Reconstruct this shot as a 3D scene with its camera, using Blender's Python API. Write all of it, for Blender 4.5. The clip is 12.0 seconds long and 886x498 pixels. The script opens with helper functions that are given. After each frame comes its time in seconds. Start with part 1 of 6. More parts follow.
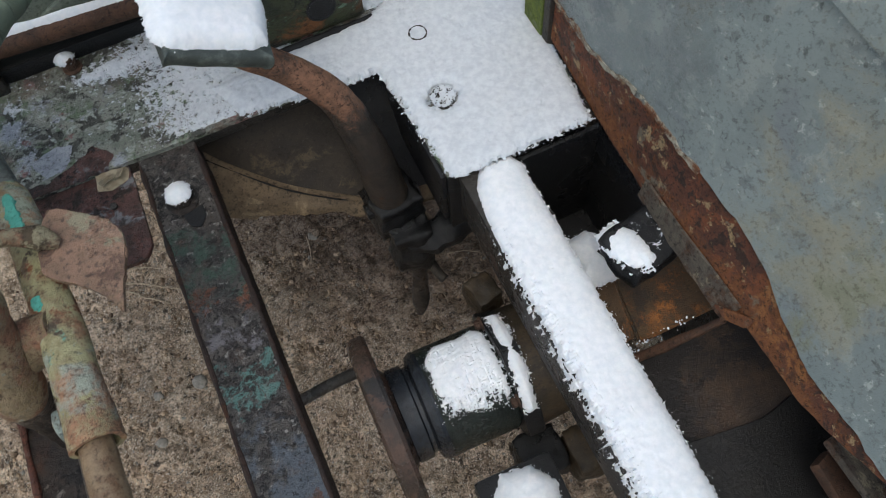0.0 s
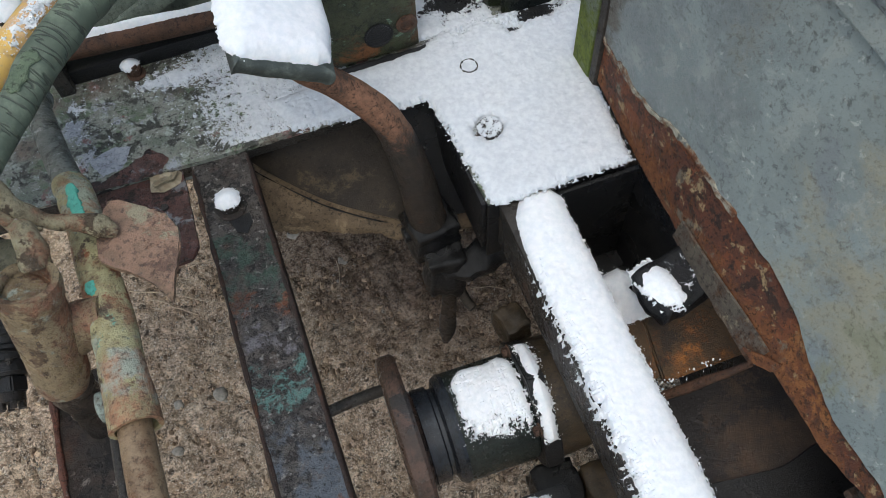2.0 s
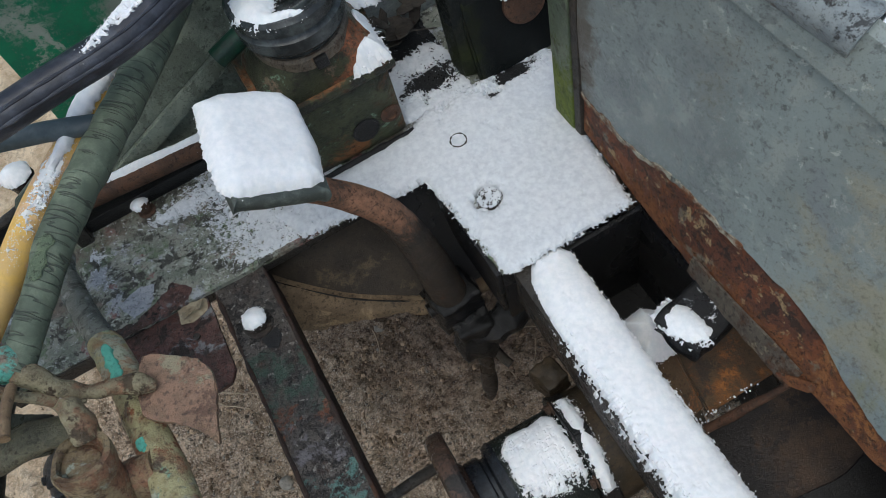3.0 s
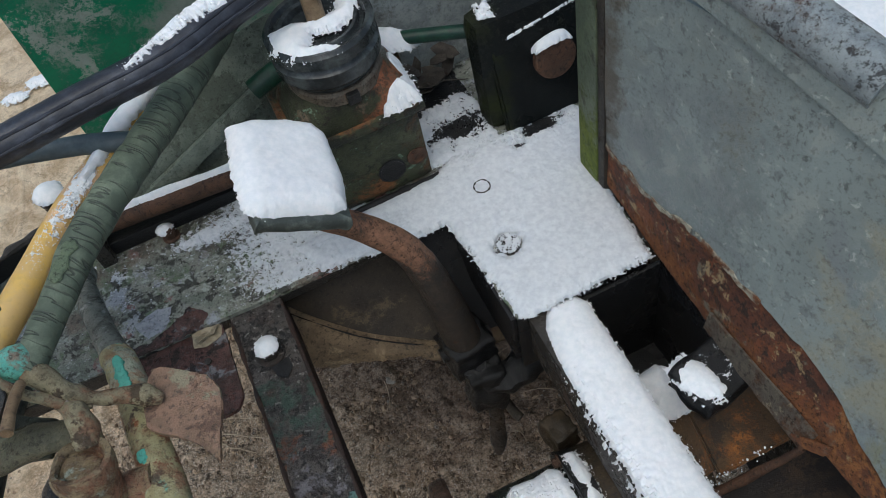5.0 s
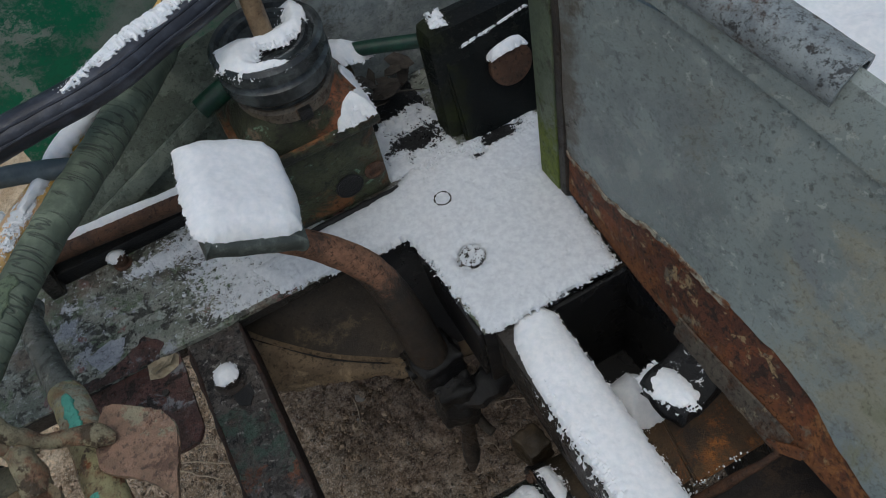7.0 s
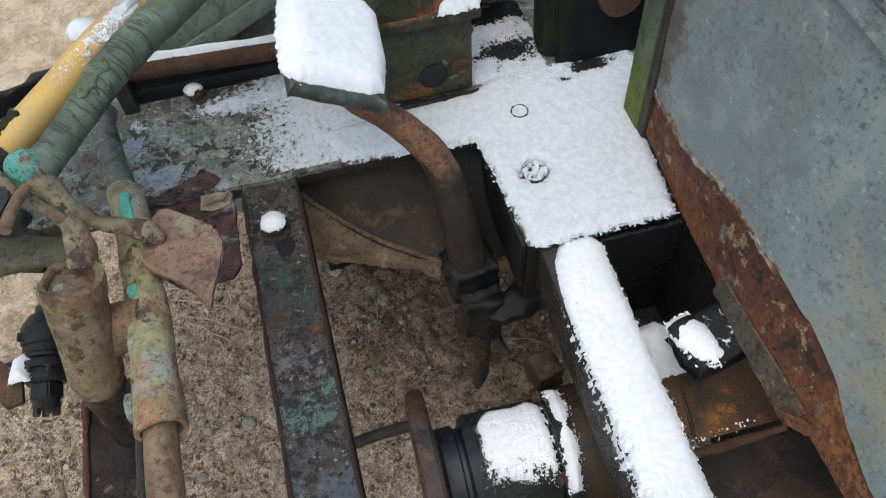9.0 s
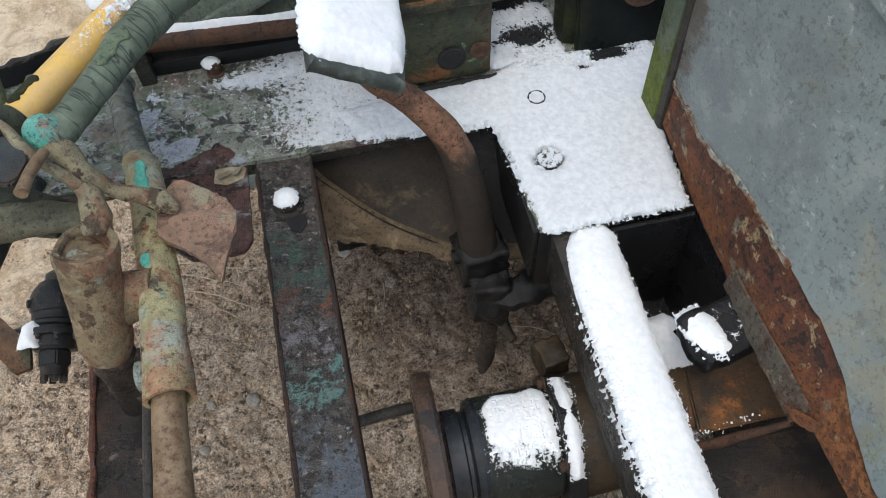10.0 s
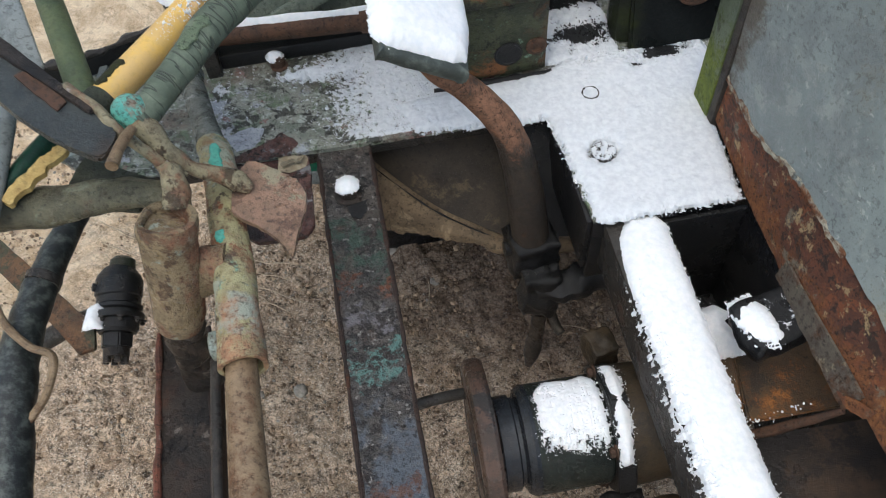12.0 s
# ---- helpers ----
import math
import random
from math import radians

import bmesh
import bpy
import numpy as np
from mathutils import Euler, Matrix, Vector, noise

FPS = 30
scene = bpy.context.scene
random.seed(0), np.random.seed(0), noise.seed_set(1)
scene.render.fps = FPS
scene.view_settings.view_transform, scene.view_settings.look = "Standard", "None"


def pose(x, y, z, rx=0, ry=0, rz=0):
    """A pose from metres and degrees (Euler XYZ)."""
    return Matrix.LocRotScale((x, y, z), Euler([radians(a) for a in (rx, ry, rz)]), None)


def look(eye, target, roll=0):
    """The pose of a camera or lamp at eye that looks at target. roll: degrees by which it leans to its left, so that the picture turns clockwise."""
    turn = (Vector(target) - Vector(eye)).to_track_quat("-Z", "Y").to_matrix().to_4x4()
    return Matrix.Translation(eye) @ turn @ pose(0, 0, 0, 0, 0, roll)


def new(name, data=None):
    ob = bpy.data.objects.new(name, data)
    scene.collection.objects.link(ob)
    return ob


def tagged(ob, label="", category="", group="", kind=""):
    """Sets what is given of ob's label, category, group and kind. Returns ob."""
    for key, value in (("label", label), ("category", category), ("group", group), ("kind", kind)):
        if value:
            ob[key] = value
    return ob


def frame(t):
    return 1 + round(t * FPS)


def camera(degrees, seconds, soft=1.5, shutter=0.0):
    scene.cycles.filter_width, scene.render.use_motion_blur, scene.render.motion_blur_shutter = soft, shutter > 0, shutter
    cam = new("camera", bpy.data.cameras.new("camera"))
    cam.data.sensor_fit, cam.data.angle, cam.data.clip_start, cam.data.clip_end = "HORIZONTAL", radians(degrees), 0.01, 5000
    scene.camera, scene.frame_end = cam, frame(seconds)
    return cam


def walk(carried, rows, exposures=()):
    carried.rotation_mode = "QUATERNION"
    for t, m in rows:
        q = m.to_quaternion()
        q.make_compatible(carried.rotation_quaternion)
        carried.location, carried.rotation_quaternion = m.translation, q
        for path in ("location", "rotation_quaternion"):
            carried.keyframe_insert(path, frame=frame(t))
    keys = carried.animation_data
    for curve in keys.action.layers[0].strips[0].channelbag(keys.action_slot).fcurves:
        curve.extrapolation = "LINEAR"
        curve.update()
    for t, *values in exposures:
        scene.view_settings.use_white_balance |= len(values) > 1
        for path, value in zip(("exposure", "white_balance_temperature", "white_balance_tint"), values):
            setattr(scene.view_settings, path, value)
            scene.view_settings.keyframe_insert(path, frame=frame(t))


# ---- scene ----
cam = camera(56.4, 12.0, 0.85, 0.3)
PATH = [
    (0, (-0.102, 0.492, 1.299), (0.034, 1.361, -0.498), -7.1),
    (0.5, (-0.125, 0.469, 1.3), (0.002, 1.363, -0.485), -4.7),
    (1, (-0.128, 0.463, 1.308), (-0.004, 1.405, -0.453), -3.9),
    (1.5, (-0.125, 0.469, 1.311), (0.0, 1.432, -0.437), -4.4),
    (2, (-0.128, 0.466, 1.308), (-0.007, 1.442, -0.434), -4.1),
    (2.5, (-0.125, 0.468, 1.319), (-0.024, 1.456, -0.418), -6.7),
    (3, (-0.092, 0.505, 1.357), (-0.044, 1.535, -0.357), -19.2),
    (3.2, (-0.1, 0.504, 1.353), (-0.045, 1.523, -0.367), -18.4),
    (4.8, (-0.103, 0.473, 1.335), (-0.057, 1.62, -0.302), -14.4),
    (5, (-0.1, 0.473, 1.34), (-0.042, 1.66, -0.269), -15.2),
    (5.5, (-0.099, 0.482, 1.326), (0.0, 1.66, -0.286), -13.2),
    (6, (-0.095, 0.486, 1.325), (0.017, 1.661, -0.29), -13.4),
    (6.5, (-0.088, 0.496, 1.324), (0.06, 1.672, -0.287), -15.5),
    (7, (-0.091, 0.492, 1.325), (0.047, 1.669, -0.287), -14.6),
    (7.5, (-0.109, 0.47, 1.324), (-0.01, 1.668, -0.274), -11.2),
    (7.7, (-0.11, 0.468, 1.322), (-0.016, 1.66, -0.281), -10.7),
    (9.3, (-0.13, 0.439, 1.295), (-0.103, 1.541, -0.374), -3.1),
    (9.5, (-0.132, 0.439, 1.294), (-0.107, 1.536, -0.378), -2.8),
    (10, (-0.131, 0.437, 1.296), (-0.114, 1.529, -0.38), -2.6),
    (10.5, (-0.132, 0.435, 1.302), (-0.149, 1.519, -0.378), -4.8),
    (11, (-0.135, 0.427, 1.309), (-0.178, 1.522, -0.364), -5.9),
    (11.5, (-0.152, 0.412, 1.283), (-0.16, 1.503, -0.394), -3.0),
    (12, (-0.159, 0.401, 1.302), (-0.214, 1.524, -0.353), -4.6),
]
EXPOSURES = [(t, e, k, g) for t, e, k, g in ((0.0, -0.11, 6180, 3), (1.5, 0.06, 6180, 3), (2.5, 0.1, 6180, 3), (3.0, -0.18, 6120, 2), (5.0, -0.27, 6120, 2), (6.5, -0.77, 6180, 3), (7.5, -0.45, 6180, 3), (9.5, 0.22, 6280, 4), (12.0, 0.26, 6250, 4))]
walk(cam, [(t, look(eye, target, roll)) for t, eye, target, roll in PATH], EXPOSURES)

# ---- light ----
world = bpy.data.worlds.new("sky")
scene.world = world
world.use_nodes = True
wn = world.node_tree
sky = wn.nodes.new("ShaderNodeTexSky")
sky.sky_type, sky.sun_disc = "NISHITA", False
sky.sun_elevation, sky.sun_rotation = radians(70), radians(204)
sky.air_density, sky.dust_density, sky.ozone_density = 1.0, 4.0, 1.0
back = wn.nodes["Background"]
wn.links.new(sky.outputs[0], back.inputs[0])
back.inputs[1].default_value = 0.15
sun_data = bpy.data.lights.new("sun", "SUN")
sun_data.energy, sun_data.angle, sun_data.color = 1.0, radians(70), (1.0, 0.98, 0.96)
sun = new("sun", sun_data)
sun.matrix_world = look((0, 0, 5), (0.7, 1.6, 0))


# ---- mesh helpers ----
TH = radians(9.5)
SX, SY = math.cos(TH), math.sin(TH)


def L(u, v, z):
    """A point of the machine's own plan: u across the frame, v along it, z up."""
    return Vector((u * SX - v * SY, 1.0 + u * SY + v * SX, z))


TURN = Matrix.Rotation(TH, 4, "Z")


def thing(name, base, label, category, group="", kind=""):
    ob = new(name)
    ob.empty_display_size = 0.02
    ob.location = base
    return tagged(ob, label, category, group, kind)


def origin(ob):
    p = Vector(ob.location)
    while ob.parent:
        ob = ob.parent
        p += Vector(ob.location)
    return p


def finish(name, bm, mat, angle=35):
    bmesh.ops.recalc_face_normals(bm, faces=bm.faces)
    lo = [min(v.co[i] for v in bm.verts) for i in range(3)]
    hi = [max(v.co[i] for v in bm.verts) for i in range(3)]
    base = Vector(((lo[0] + hi[0]) / 2, (lo[1] + hi[1]) / 2, lo[2]))
    bmesh.ops.translate(bm, verts=bm.verts, vec=-base)
    me = bpy.data.meshes.new(name)
    bm.to_mesh(me)
    bm.free()
    me.polygons.foreach_set("use_smooth", [True] * len(me.polygons))
    if angle < 180:
        me.set_sharp_from_angle(angle=radians(angle))
    me.materials.append(mat)
    ob = new(name, me)
    ob.location = base
    return ob


def part(name, bm, mat, parent, label="", angle=35):
    ob = finish(name, bm, mat, angle)
    base = Vector(ob.location)
    ob.parent = parent
    ob.location = base - origin(parent)
    return tagged(ob, label)


def solo(name, bm, mat, label, category, group="", kind="", angle=35):
    return tagged(finish(name, bm, mat, angle), label, category, group, kind)


def add_box(bm, m, size, bevel=0.002, segs=2):
    """A box with rounded edges, its centre at the pose m."""
    r = bmesh.ops.create_cube(bm, size=1.0, matrix=m @ Matrix.Diagonal((*size, 1)))
    if bevel:
        es = list({e for v in r["verts"] for e in v.link_edges})
        bmesh.ops.bevel(bm, geom=es, offset=bevel, segments=segs, affect="EDGES", profile=0.6)


def box(m, size, bevel=0.002):
    bm = bmesh.new()
    add_box(bm, m, size, bevel)
    return bm


def lump(m, size, amp=0.006, seed=0):
    """A block swollen and eaten by grease and rust: no edge of it is straight."""
    bm = bmesh.new()
    bmesh.ops.create_cube(bm, size=1.0)
    bmesh.ops.subdivide_edges(bm, edges=bm.edges, cuts=9, use_grid_fill=True)
    for v in bm.verts:
        ball = v.co.normalized() * 0.62
        q = v.co.lerp(ball, 0.30)
        p = Vector((q.x * size[0], q.y * size[1], q.z * size[2]))
        p += q.normalized() * amp * (noise.noise(p * 45 + Vector((seed, 0, 0))) + 0.5 * noise.noise(p * 120 + Vector((0, seed, 0))))
        v.co = m @ p
    return bm


def cushion(m, outline, levels, n=6):
    """A soft-edged slab: the smoothed outline drawn in at each level (height, scale)."""
    k = len(outline)
    ring = []
    for i in range(k):
        a, b, c, d = [Vector(outline[(i + j) % k]) for j in (-1, 0, 1, 2)]
        for j in range(n):
            t = j / n
            ring.append(0.5 * (2 * b + (c - a) * t + (2 * a - 5 * b + 4 * c - d) * t * t + (3 * b - a - 3 * c + d) * t ** 3))
    bm = bmesh.new()
    loops = [[bm.verts.new(m @ Vector((p.x * w, p.y * w, z + 0.0012 * noise.noise(Vector((p.x * 60, p.y * 60, z * 80)))))) for p in ring] for z, w in levels]
    for p, q in zip(loops, loops[1:]):
        for j in range(len(ring)):
            bm.faces.new((p[j], p[(j + 1) % len(ring)], q[(j + 1) % len(ring)], q[j]))
    bm.faces.new(loops[0][::-1])
    bm.faces.new(loops[-1])
    return bm


def at_uv(u, v, z, rx=0, ry=0, rz=0):
    return Matrix.Translation(L(u, v, z)) @ TURN @ pose(0, 0, 0, rx, ry, rz)


def spline(pts, n):
    """A smooth line through the points (Catmull-Rom), n steps to each stretch."""
    ps = [Vector(p) for p in pts]
    ps = [ps[0] * 2 - ps[1]] + ps + [ps[-1] * 2 - ps[-2]]
    out = []
    for i in range(1, len(ps) - 2):
        a, b, c, d = ps[i - 1:i + 3]
        for k in range(n):
            t = k / n
            out.append(0.5 * (2 * b + (c - a) * t + (2 * a - 5 * b + 4 * c - d) * t * t + (3 * b - a - 3 * c + d) * t ** 3))
    out.append(ps[-2])
    return out


def add_tube(bm, pts, radii, n=8, segs=20, rough=0.0, flat=1.0, seed=0, bore=0.0):
    """A tube along a smooth line; radii: one, or one for each point. bore: the inner radius at the open far end."""
    line = spline(pts, n)
    rs = [radii] * len(pts) if isinstance(radii, (int, float)) else list(radii)
    count = len(line)
    rings = []
    up = Vector((0, 0, 1))
    for i, p in enumerate(line):
        d = (line[min(i + 1, count - 1)] - line[max(i - 1, 0)]).normalized()
        s = d.cross(up)
        s = (s if s.length > 0.05 else d.cross(Vector((0, 1, 0)))).normalized()
        w = s.cross(d).normalized()
        f = i / n
        k = min(int(f), len(rs) - 2)
        r = rs[k] + (rs[k + 1] - rs[k]) * (f - k)
        ring = []
        for j in range(segs):
            a = 2 * math.pi * j / segs
            q = s * math.cos(a) + w * math.sin(a) * flat
            rr = r * (1 + rough * noise.noise((p + q * r) * 60 + Vector((seed, 0, 0)))) if rough else r
            ring.append(bm.verts.new(p + q * rr))
        rings.append(ring)
    for a, b in zip(rings, rings[1:]):
        for j in range(segs):
            bm.faces.new((a[j], a[(j + 1) % segs], b[(j + 1) % segs], b[j]))
    bm.faces.new(rings[0][::-1])
    if bore:
        mid = sum((v.co for v in rings[-1]), Vector()) / segs
        d = (line[-1] - line[-2]).normalized()
        inner = [bm.verts.new(mid + (v.co - mid) * bore) for v in rings[-1]]
        deep = [bm.verts.new(v.co - d * 0.06) for v in inner]
        for a, b in ((rings[-1], inner), (inner, deep)):
            for j in range(segs):
                bm.faces.new((a[j], a[(j + 1) % segs], b[(j + 1) % segs], b[j]))
        bm.faces.new(deep)
    else:
        bm.faces.new(rings[-1])


def tube(pts, radii, **k):
    bm = bmesh.new()
    add_tube(bm, pts, radii, **k)
    return bm


def add_lathe(bm, m, profile, segs=32, dent=0.0):
    """A turned body: profile rows of (radius, height) along the pose's z."""
    rings = []
    for r, h in profile:
        ring = []
        for j in range(segs):
            a = 2 * math.pi * j / segs
            q = Vector((math.cos(a) * r, math.sin(a) * r, h))
            if dent:
                q *= 1 + dent * noise.noise(q * 45)
            ring.append(bm.verts.new(m @ q))
        rings.append(ring)
    for a, b in zip(rings, rings[1:]):
        for j in range(segs):
            bm.faces.new((a[j], a[(j + 1) % segs], b[(j + 1) % segs], b[j]))
    bm.faces.new(rings[0][::-1])
    bm.faces.new(rings[-1])


def add_ring(bm, m, big, small, segs=40, gap=0.0):
    """A thin ring lying in the pose's plane."""
    rings = []
    for i in range(segs):
        a = 2 * math.pi * i / segs
        r = small * (1 + gap * noise.noise(Vector((math.cos(a) * 2, math.sin(a) * 2, 1))))
        rings.append([bm.verts.new(m @ Vector(((big + r * math.cos(b)) * math.cos(a), (big + r * math.cos(b)) * math.sin(a), r * math.sin(b)))) for b in (0, 1.05, 2.09, 3.14, 4.19, 5.24)])
    for k in range(segs):
        p, q = rings[k], rings[(k + 1) % segs]
        for j in range(6):
            bm.faces.new((p[j], q[j], q[(j + 1) % 6], p[(j + 1) % 6]))


def lathe(m, profile, **k):
    bm = bmesh.new()
    add_lathe(bm, m, profile, **k)
    return bm


def add_prism(bm, m, outline, z0, z1, bevel=0.0):
    """A plate of any outline between two heights of the pose m."""
    lo = [bm.verts.new(m @ Vector((x, y, z0))) for x, y in outline]
    hi = [bm.verts.new(m @ Vector((x, y, z1))) for x, y in outline]
    n = len(lo)
    fs = [bm.faces.new(lo[::-1]), bm.faces.new(hi)]
    fs += [bm.faces.new((lo[i], lo[(i + 1) % n], hi[(i + 1) % n], hi[i])) for i in range(n)]
    if bevel:
        bmesh.ops.bevel(bm, geom=list({e for f in fs for e in f.edges}), offset=bevel, segments=2, affect="EDGES")


def prism(m, outline, z0, z1, bevel=0.0):
    bm = bmesh.new()
    add_prism(bm, m, outline, z0, z1, bevel)
    return bm


def worn(outline, step=0.006, amp=0.002, seed=0):
    """An outline with a finely uneven, eaten edge."""
    out = []
    n = len(outline)
    for i in range(n):
        a, b = Vector(outline[i]), Vector(outline[(i + 1) % n])
        k = max(1, int((b - a).length / step))
        nor = Vector((a.y - b.y, b.x - a.x)).normalized()
        for j in range(k):
            p = a.lerp(b, j / k)
            w = noise.noise(Vector((p.x * 90, p.y * 90, seed))) + 0.6 * noise.noise(Vector((p.x * 260, p.y * 260, seed + 4)))
            q = p + nor * amp * w * (1 if j else 0.3)
            out.append((q.x, q.y))
    return out


def add_bolt(bm, m, r=0.011, h=0.008, stud=0.0):
    """A hexagon head on a washer, with a stud if wanted."""
    add_lathe(bm, m, [(r * 1.35, 0), (r * 1.35, 0.0015), (r * 1.25, 0.002)], segs=20)
    hexa = [(r * math.cos(math.pi * k / 3), r * math.sin(math.pi * k / 3)) for k in range(6)]
    add_prism(bm, m @ Matrix.Translation((0, 0, 0.002)), hexa, 0, h, 0.0012)
    if stud:
        add_lathe(bm, m @ Matrix.Translation((0, 0, h)), [(r * 0.5, 0), (r * 0.5, stud), (r * 0.4, stud + 0.001)], segs=14)


def inside(px, py, outline):
    """Signed distance to an outline, positive inside, for arrays of points."""
    best = np.full(px.shape, 1e9)
    odd = np.zeros(px.shape, bool)
    n = len(outline)
    for i in range(n):
        (ax, ay), (bx, by) = outline[i], outline[(i + 1) % n]
        ex, ey = bx - ax, by - ay
        t = np.clip(((px - ax) * ex + (py - ay) * ey) / (ex * ex + ey * ey + 1e-12), 0, 1)
        best = np.minimum(best, np.hypot(px - ax - t * ex, py - ay - t * ey))
        cross = (ay > py) != (by > py)
        odd ^= cross & (px < (bx - ax) * (py - ay) / (by - ay + 1e-12) + ax)
    return np.where(odd, best, -best)


def fbm(x, y, scale, seed, octaves=3):
    """Layered noise over arrays of points."""
    out = np.zeros(x.shape)
    flat = out.ravel()
    for k, (a, b) in enumerate(zip(x.ravel(), y.ravel())):
        s, g, w = scale, 1.0, 0.0
        for o in range(octaves):
            w += g * noise.noise(Vector((a * s, b * s, seed + 7.3 * o)))
            s, g = s * 2.1, g * 0.55
        flat[k] = w
    return out


F = (1 + 5 ** 0.5) / 2
ICO = [Vector(p) / 1.9 for p in ((-1, F, 0), (1, F, 0), (-1, -F, 0), (1, -F, 0), (0, -1, F), (0, 1, F), (0, -1, -F), (0, 1, -F), (F, 0, -1), (F, 0, 1), (-F, 0, -1), (-F, 0, 1))]
TRI = ((0, 11, 5), (0, 5, 1), (0, 1, 7), (0, 7, 10), (0, 10, 11), (1, 5, 9), (5, 11, 4), (11, 10, 2), (10, 7, 6), (7, 1, 8), (3, 9, 4), (3, 4, 2), (3, 2, 6), (3, 6, 8), (3, 8, 9), (4, 9, 5), (2, 4, 11), (6, 2, 10), (8, 6, 7), (9, 8, 1))


def add_grain(bm, p, r, rnd):
    k = [bm.verts.new(p + q * r * rnd.uniform(0.6, 1.3)) for q in ICO]
    for a, b, c in TRI:
        bm.faces.new((k[a], k[b], k[c]))


def snow(outline, place, thick=0.008, edge=0.008, step=0.0025, ragged=0.003, lump=0.25, cover=None, seed=1, bare=(), grain=420, patch=1.0, fringe=0.5, soft=0.0015):
    """A bed of snow over an outline: rounded at its ragged edge, uneven on top, with loose grains about it. place(u, v, h) puts it where it lies.
    cover: from -1 (a few grains) to 1 (closed). bare: round holes (u, v, r). soft: how far its rim breaks up into grains."""
    step = min(step, 0.0015) if step < 0.005 else step
    us, vs = [p[0] for p in outline], [p[1] for p in outline]
    gu, gv = np.meshgrid(np.arange(min(us) - 3 * step, max(us) + 4 * step, step), np.arange(min(vs) - 3 * step, max(vs) + 4 * step, step), indexing="ij")
    fine, sharp = fbm(gu, gv, 170, seed, 2), fbm(gu, gv, grain, seed + 9, 1)
    whole = inside(gu, gv, outline)
    d = whole + ragged * (0.5 * fbm(gu, gv, 55, seed + 3, 2) + 0.5 * fine + 0.4 * sharp) + soft * (1.1 * sharp + 0.5 * fbm(gu, gv, 260, seed + 4, 1)) * np.clip(1.4 - np.abs(whole) / (2.5 * soft + 1e-6), 0, 1)
    for (cu, cv, r) in bare:
        d = np.minimum(d, np.hypot(gu - cu, gv - cv) - r + 0.004 * fine)
    if cover is not None:
        d = np.minimum(d, 0.006 * (cover(gu, gv) + 0.8 * fine + patch * fbm(gu, gv, 48, seed + 6, 2) + 1.0 * sharp))
    coarse = fbm(gu, gv, 20, seed + 5, 3)
    h = thick * (1 - np.exp(-np.maximum(0.3 * d + 0.7 * np.minimum(whole, d + 0.002), 0) / edge)) * (1 + lump * coarse) + 0.00008 * fine + 0.00013 * sharp + 0.00010 * fbm(gu, gv, 700, seed + 2, 1)
    h = np.where(d > 0, np.maximum(h, 0.0003), -0.0015)
    spots = np.argwhere((d > -0.0055 * fringe) & (d < 0.0010))
    gu0, gv0 = gu, gv
    bm = bmesh.new()
    ids = {}
    du, dv = np.gradient(d, step)
    size = np.maximum(du * du + dv * dv, 0.3)
    out = np.clip(-d, 0, 1.5 * step)
    gu, gv = gu + out * du / size, gv + out * dv / size
    nu, nv = gu.shape
    for i in range(nu - 1):
        for j in range(nv - 1):
            if d[i, j] > 0 or d[i + 1, j] > 0 or d[i, j + 1] > 0 or d[i + 1, j + 1] > 0:
                q = []
                for a, b in ((i, j), (i + 1, j), (i + 1, j + 1), (i, j + 1)):
                    if (a, b) not in ids:
                        ids[a, b] = bm.verts.new(place(gu[a, b], gv[a, b], h[a, b]))
                    q.append(ids[a, b])
                bm.faces.new(q)
    rnd = random.Random(seed)
    keep = min(len(spots), 2600) * fringe * 0.6
    for i, j in spots:
        if rnd.random() < keep / max(1, len(spots)) * math.exp(min(0.0, d[i, j]) / 0.0016):
            r = rnd.uniform(0.00022, 0.00065)
            add_grain(bm, Vector(place(gu0[i, j] + rnd.uniform(-1, 1) * step, gv0[i, j] + rnd.uniform(-1, 1) * step, max(h[i, j], 0) + r * 0.3)), r, rnd)
    return bm


def crumbs(bm, spots, size, rnd):
    """Small grains of snow at the spots."""
    for p in spots:
        r = size * rnd.uniform(0.5, 1.2)
        bmesh.ops.create_icosphere(bm, subdivisions=1, radius=r, matrix=Matrix.Translation(p) @ pose(0, 0, 0, rnd.uniform(0, 90), rnd.uniform(0, 90)) @ Matrix.Diagonal((1, rnd.uniform(0.7, 1.2), 0.8, 1)))


# ---- materials ----
def srgb(r, g, b):
    f = lambda c: c / 12.92 if c <= 0.04045 else ((c + 0.055) / 1.055) ** 2.4
    return (f(r / 255), f(g / 255), f(b / 255), 1)


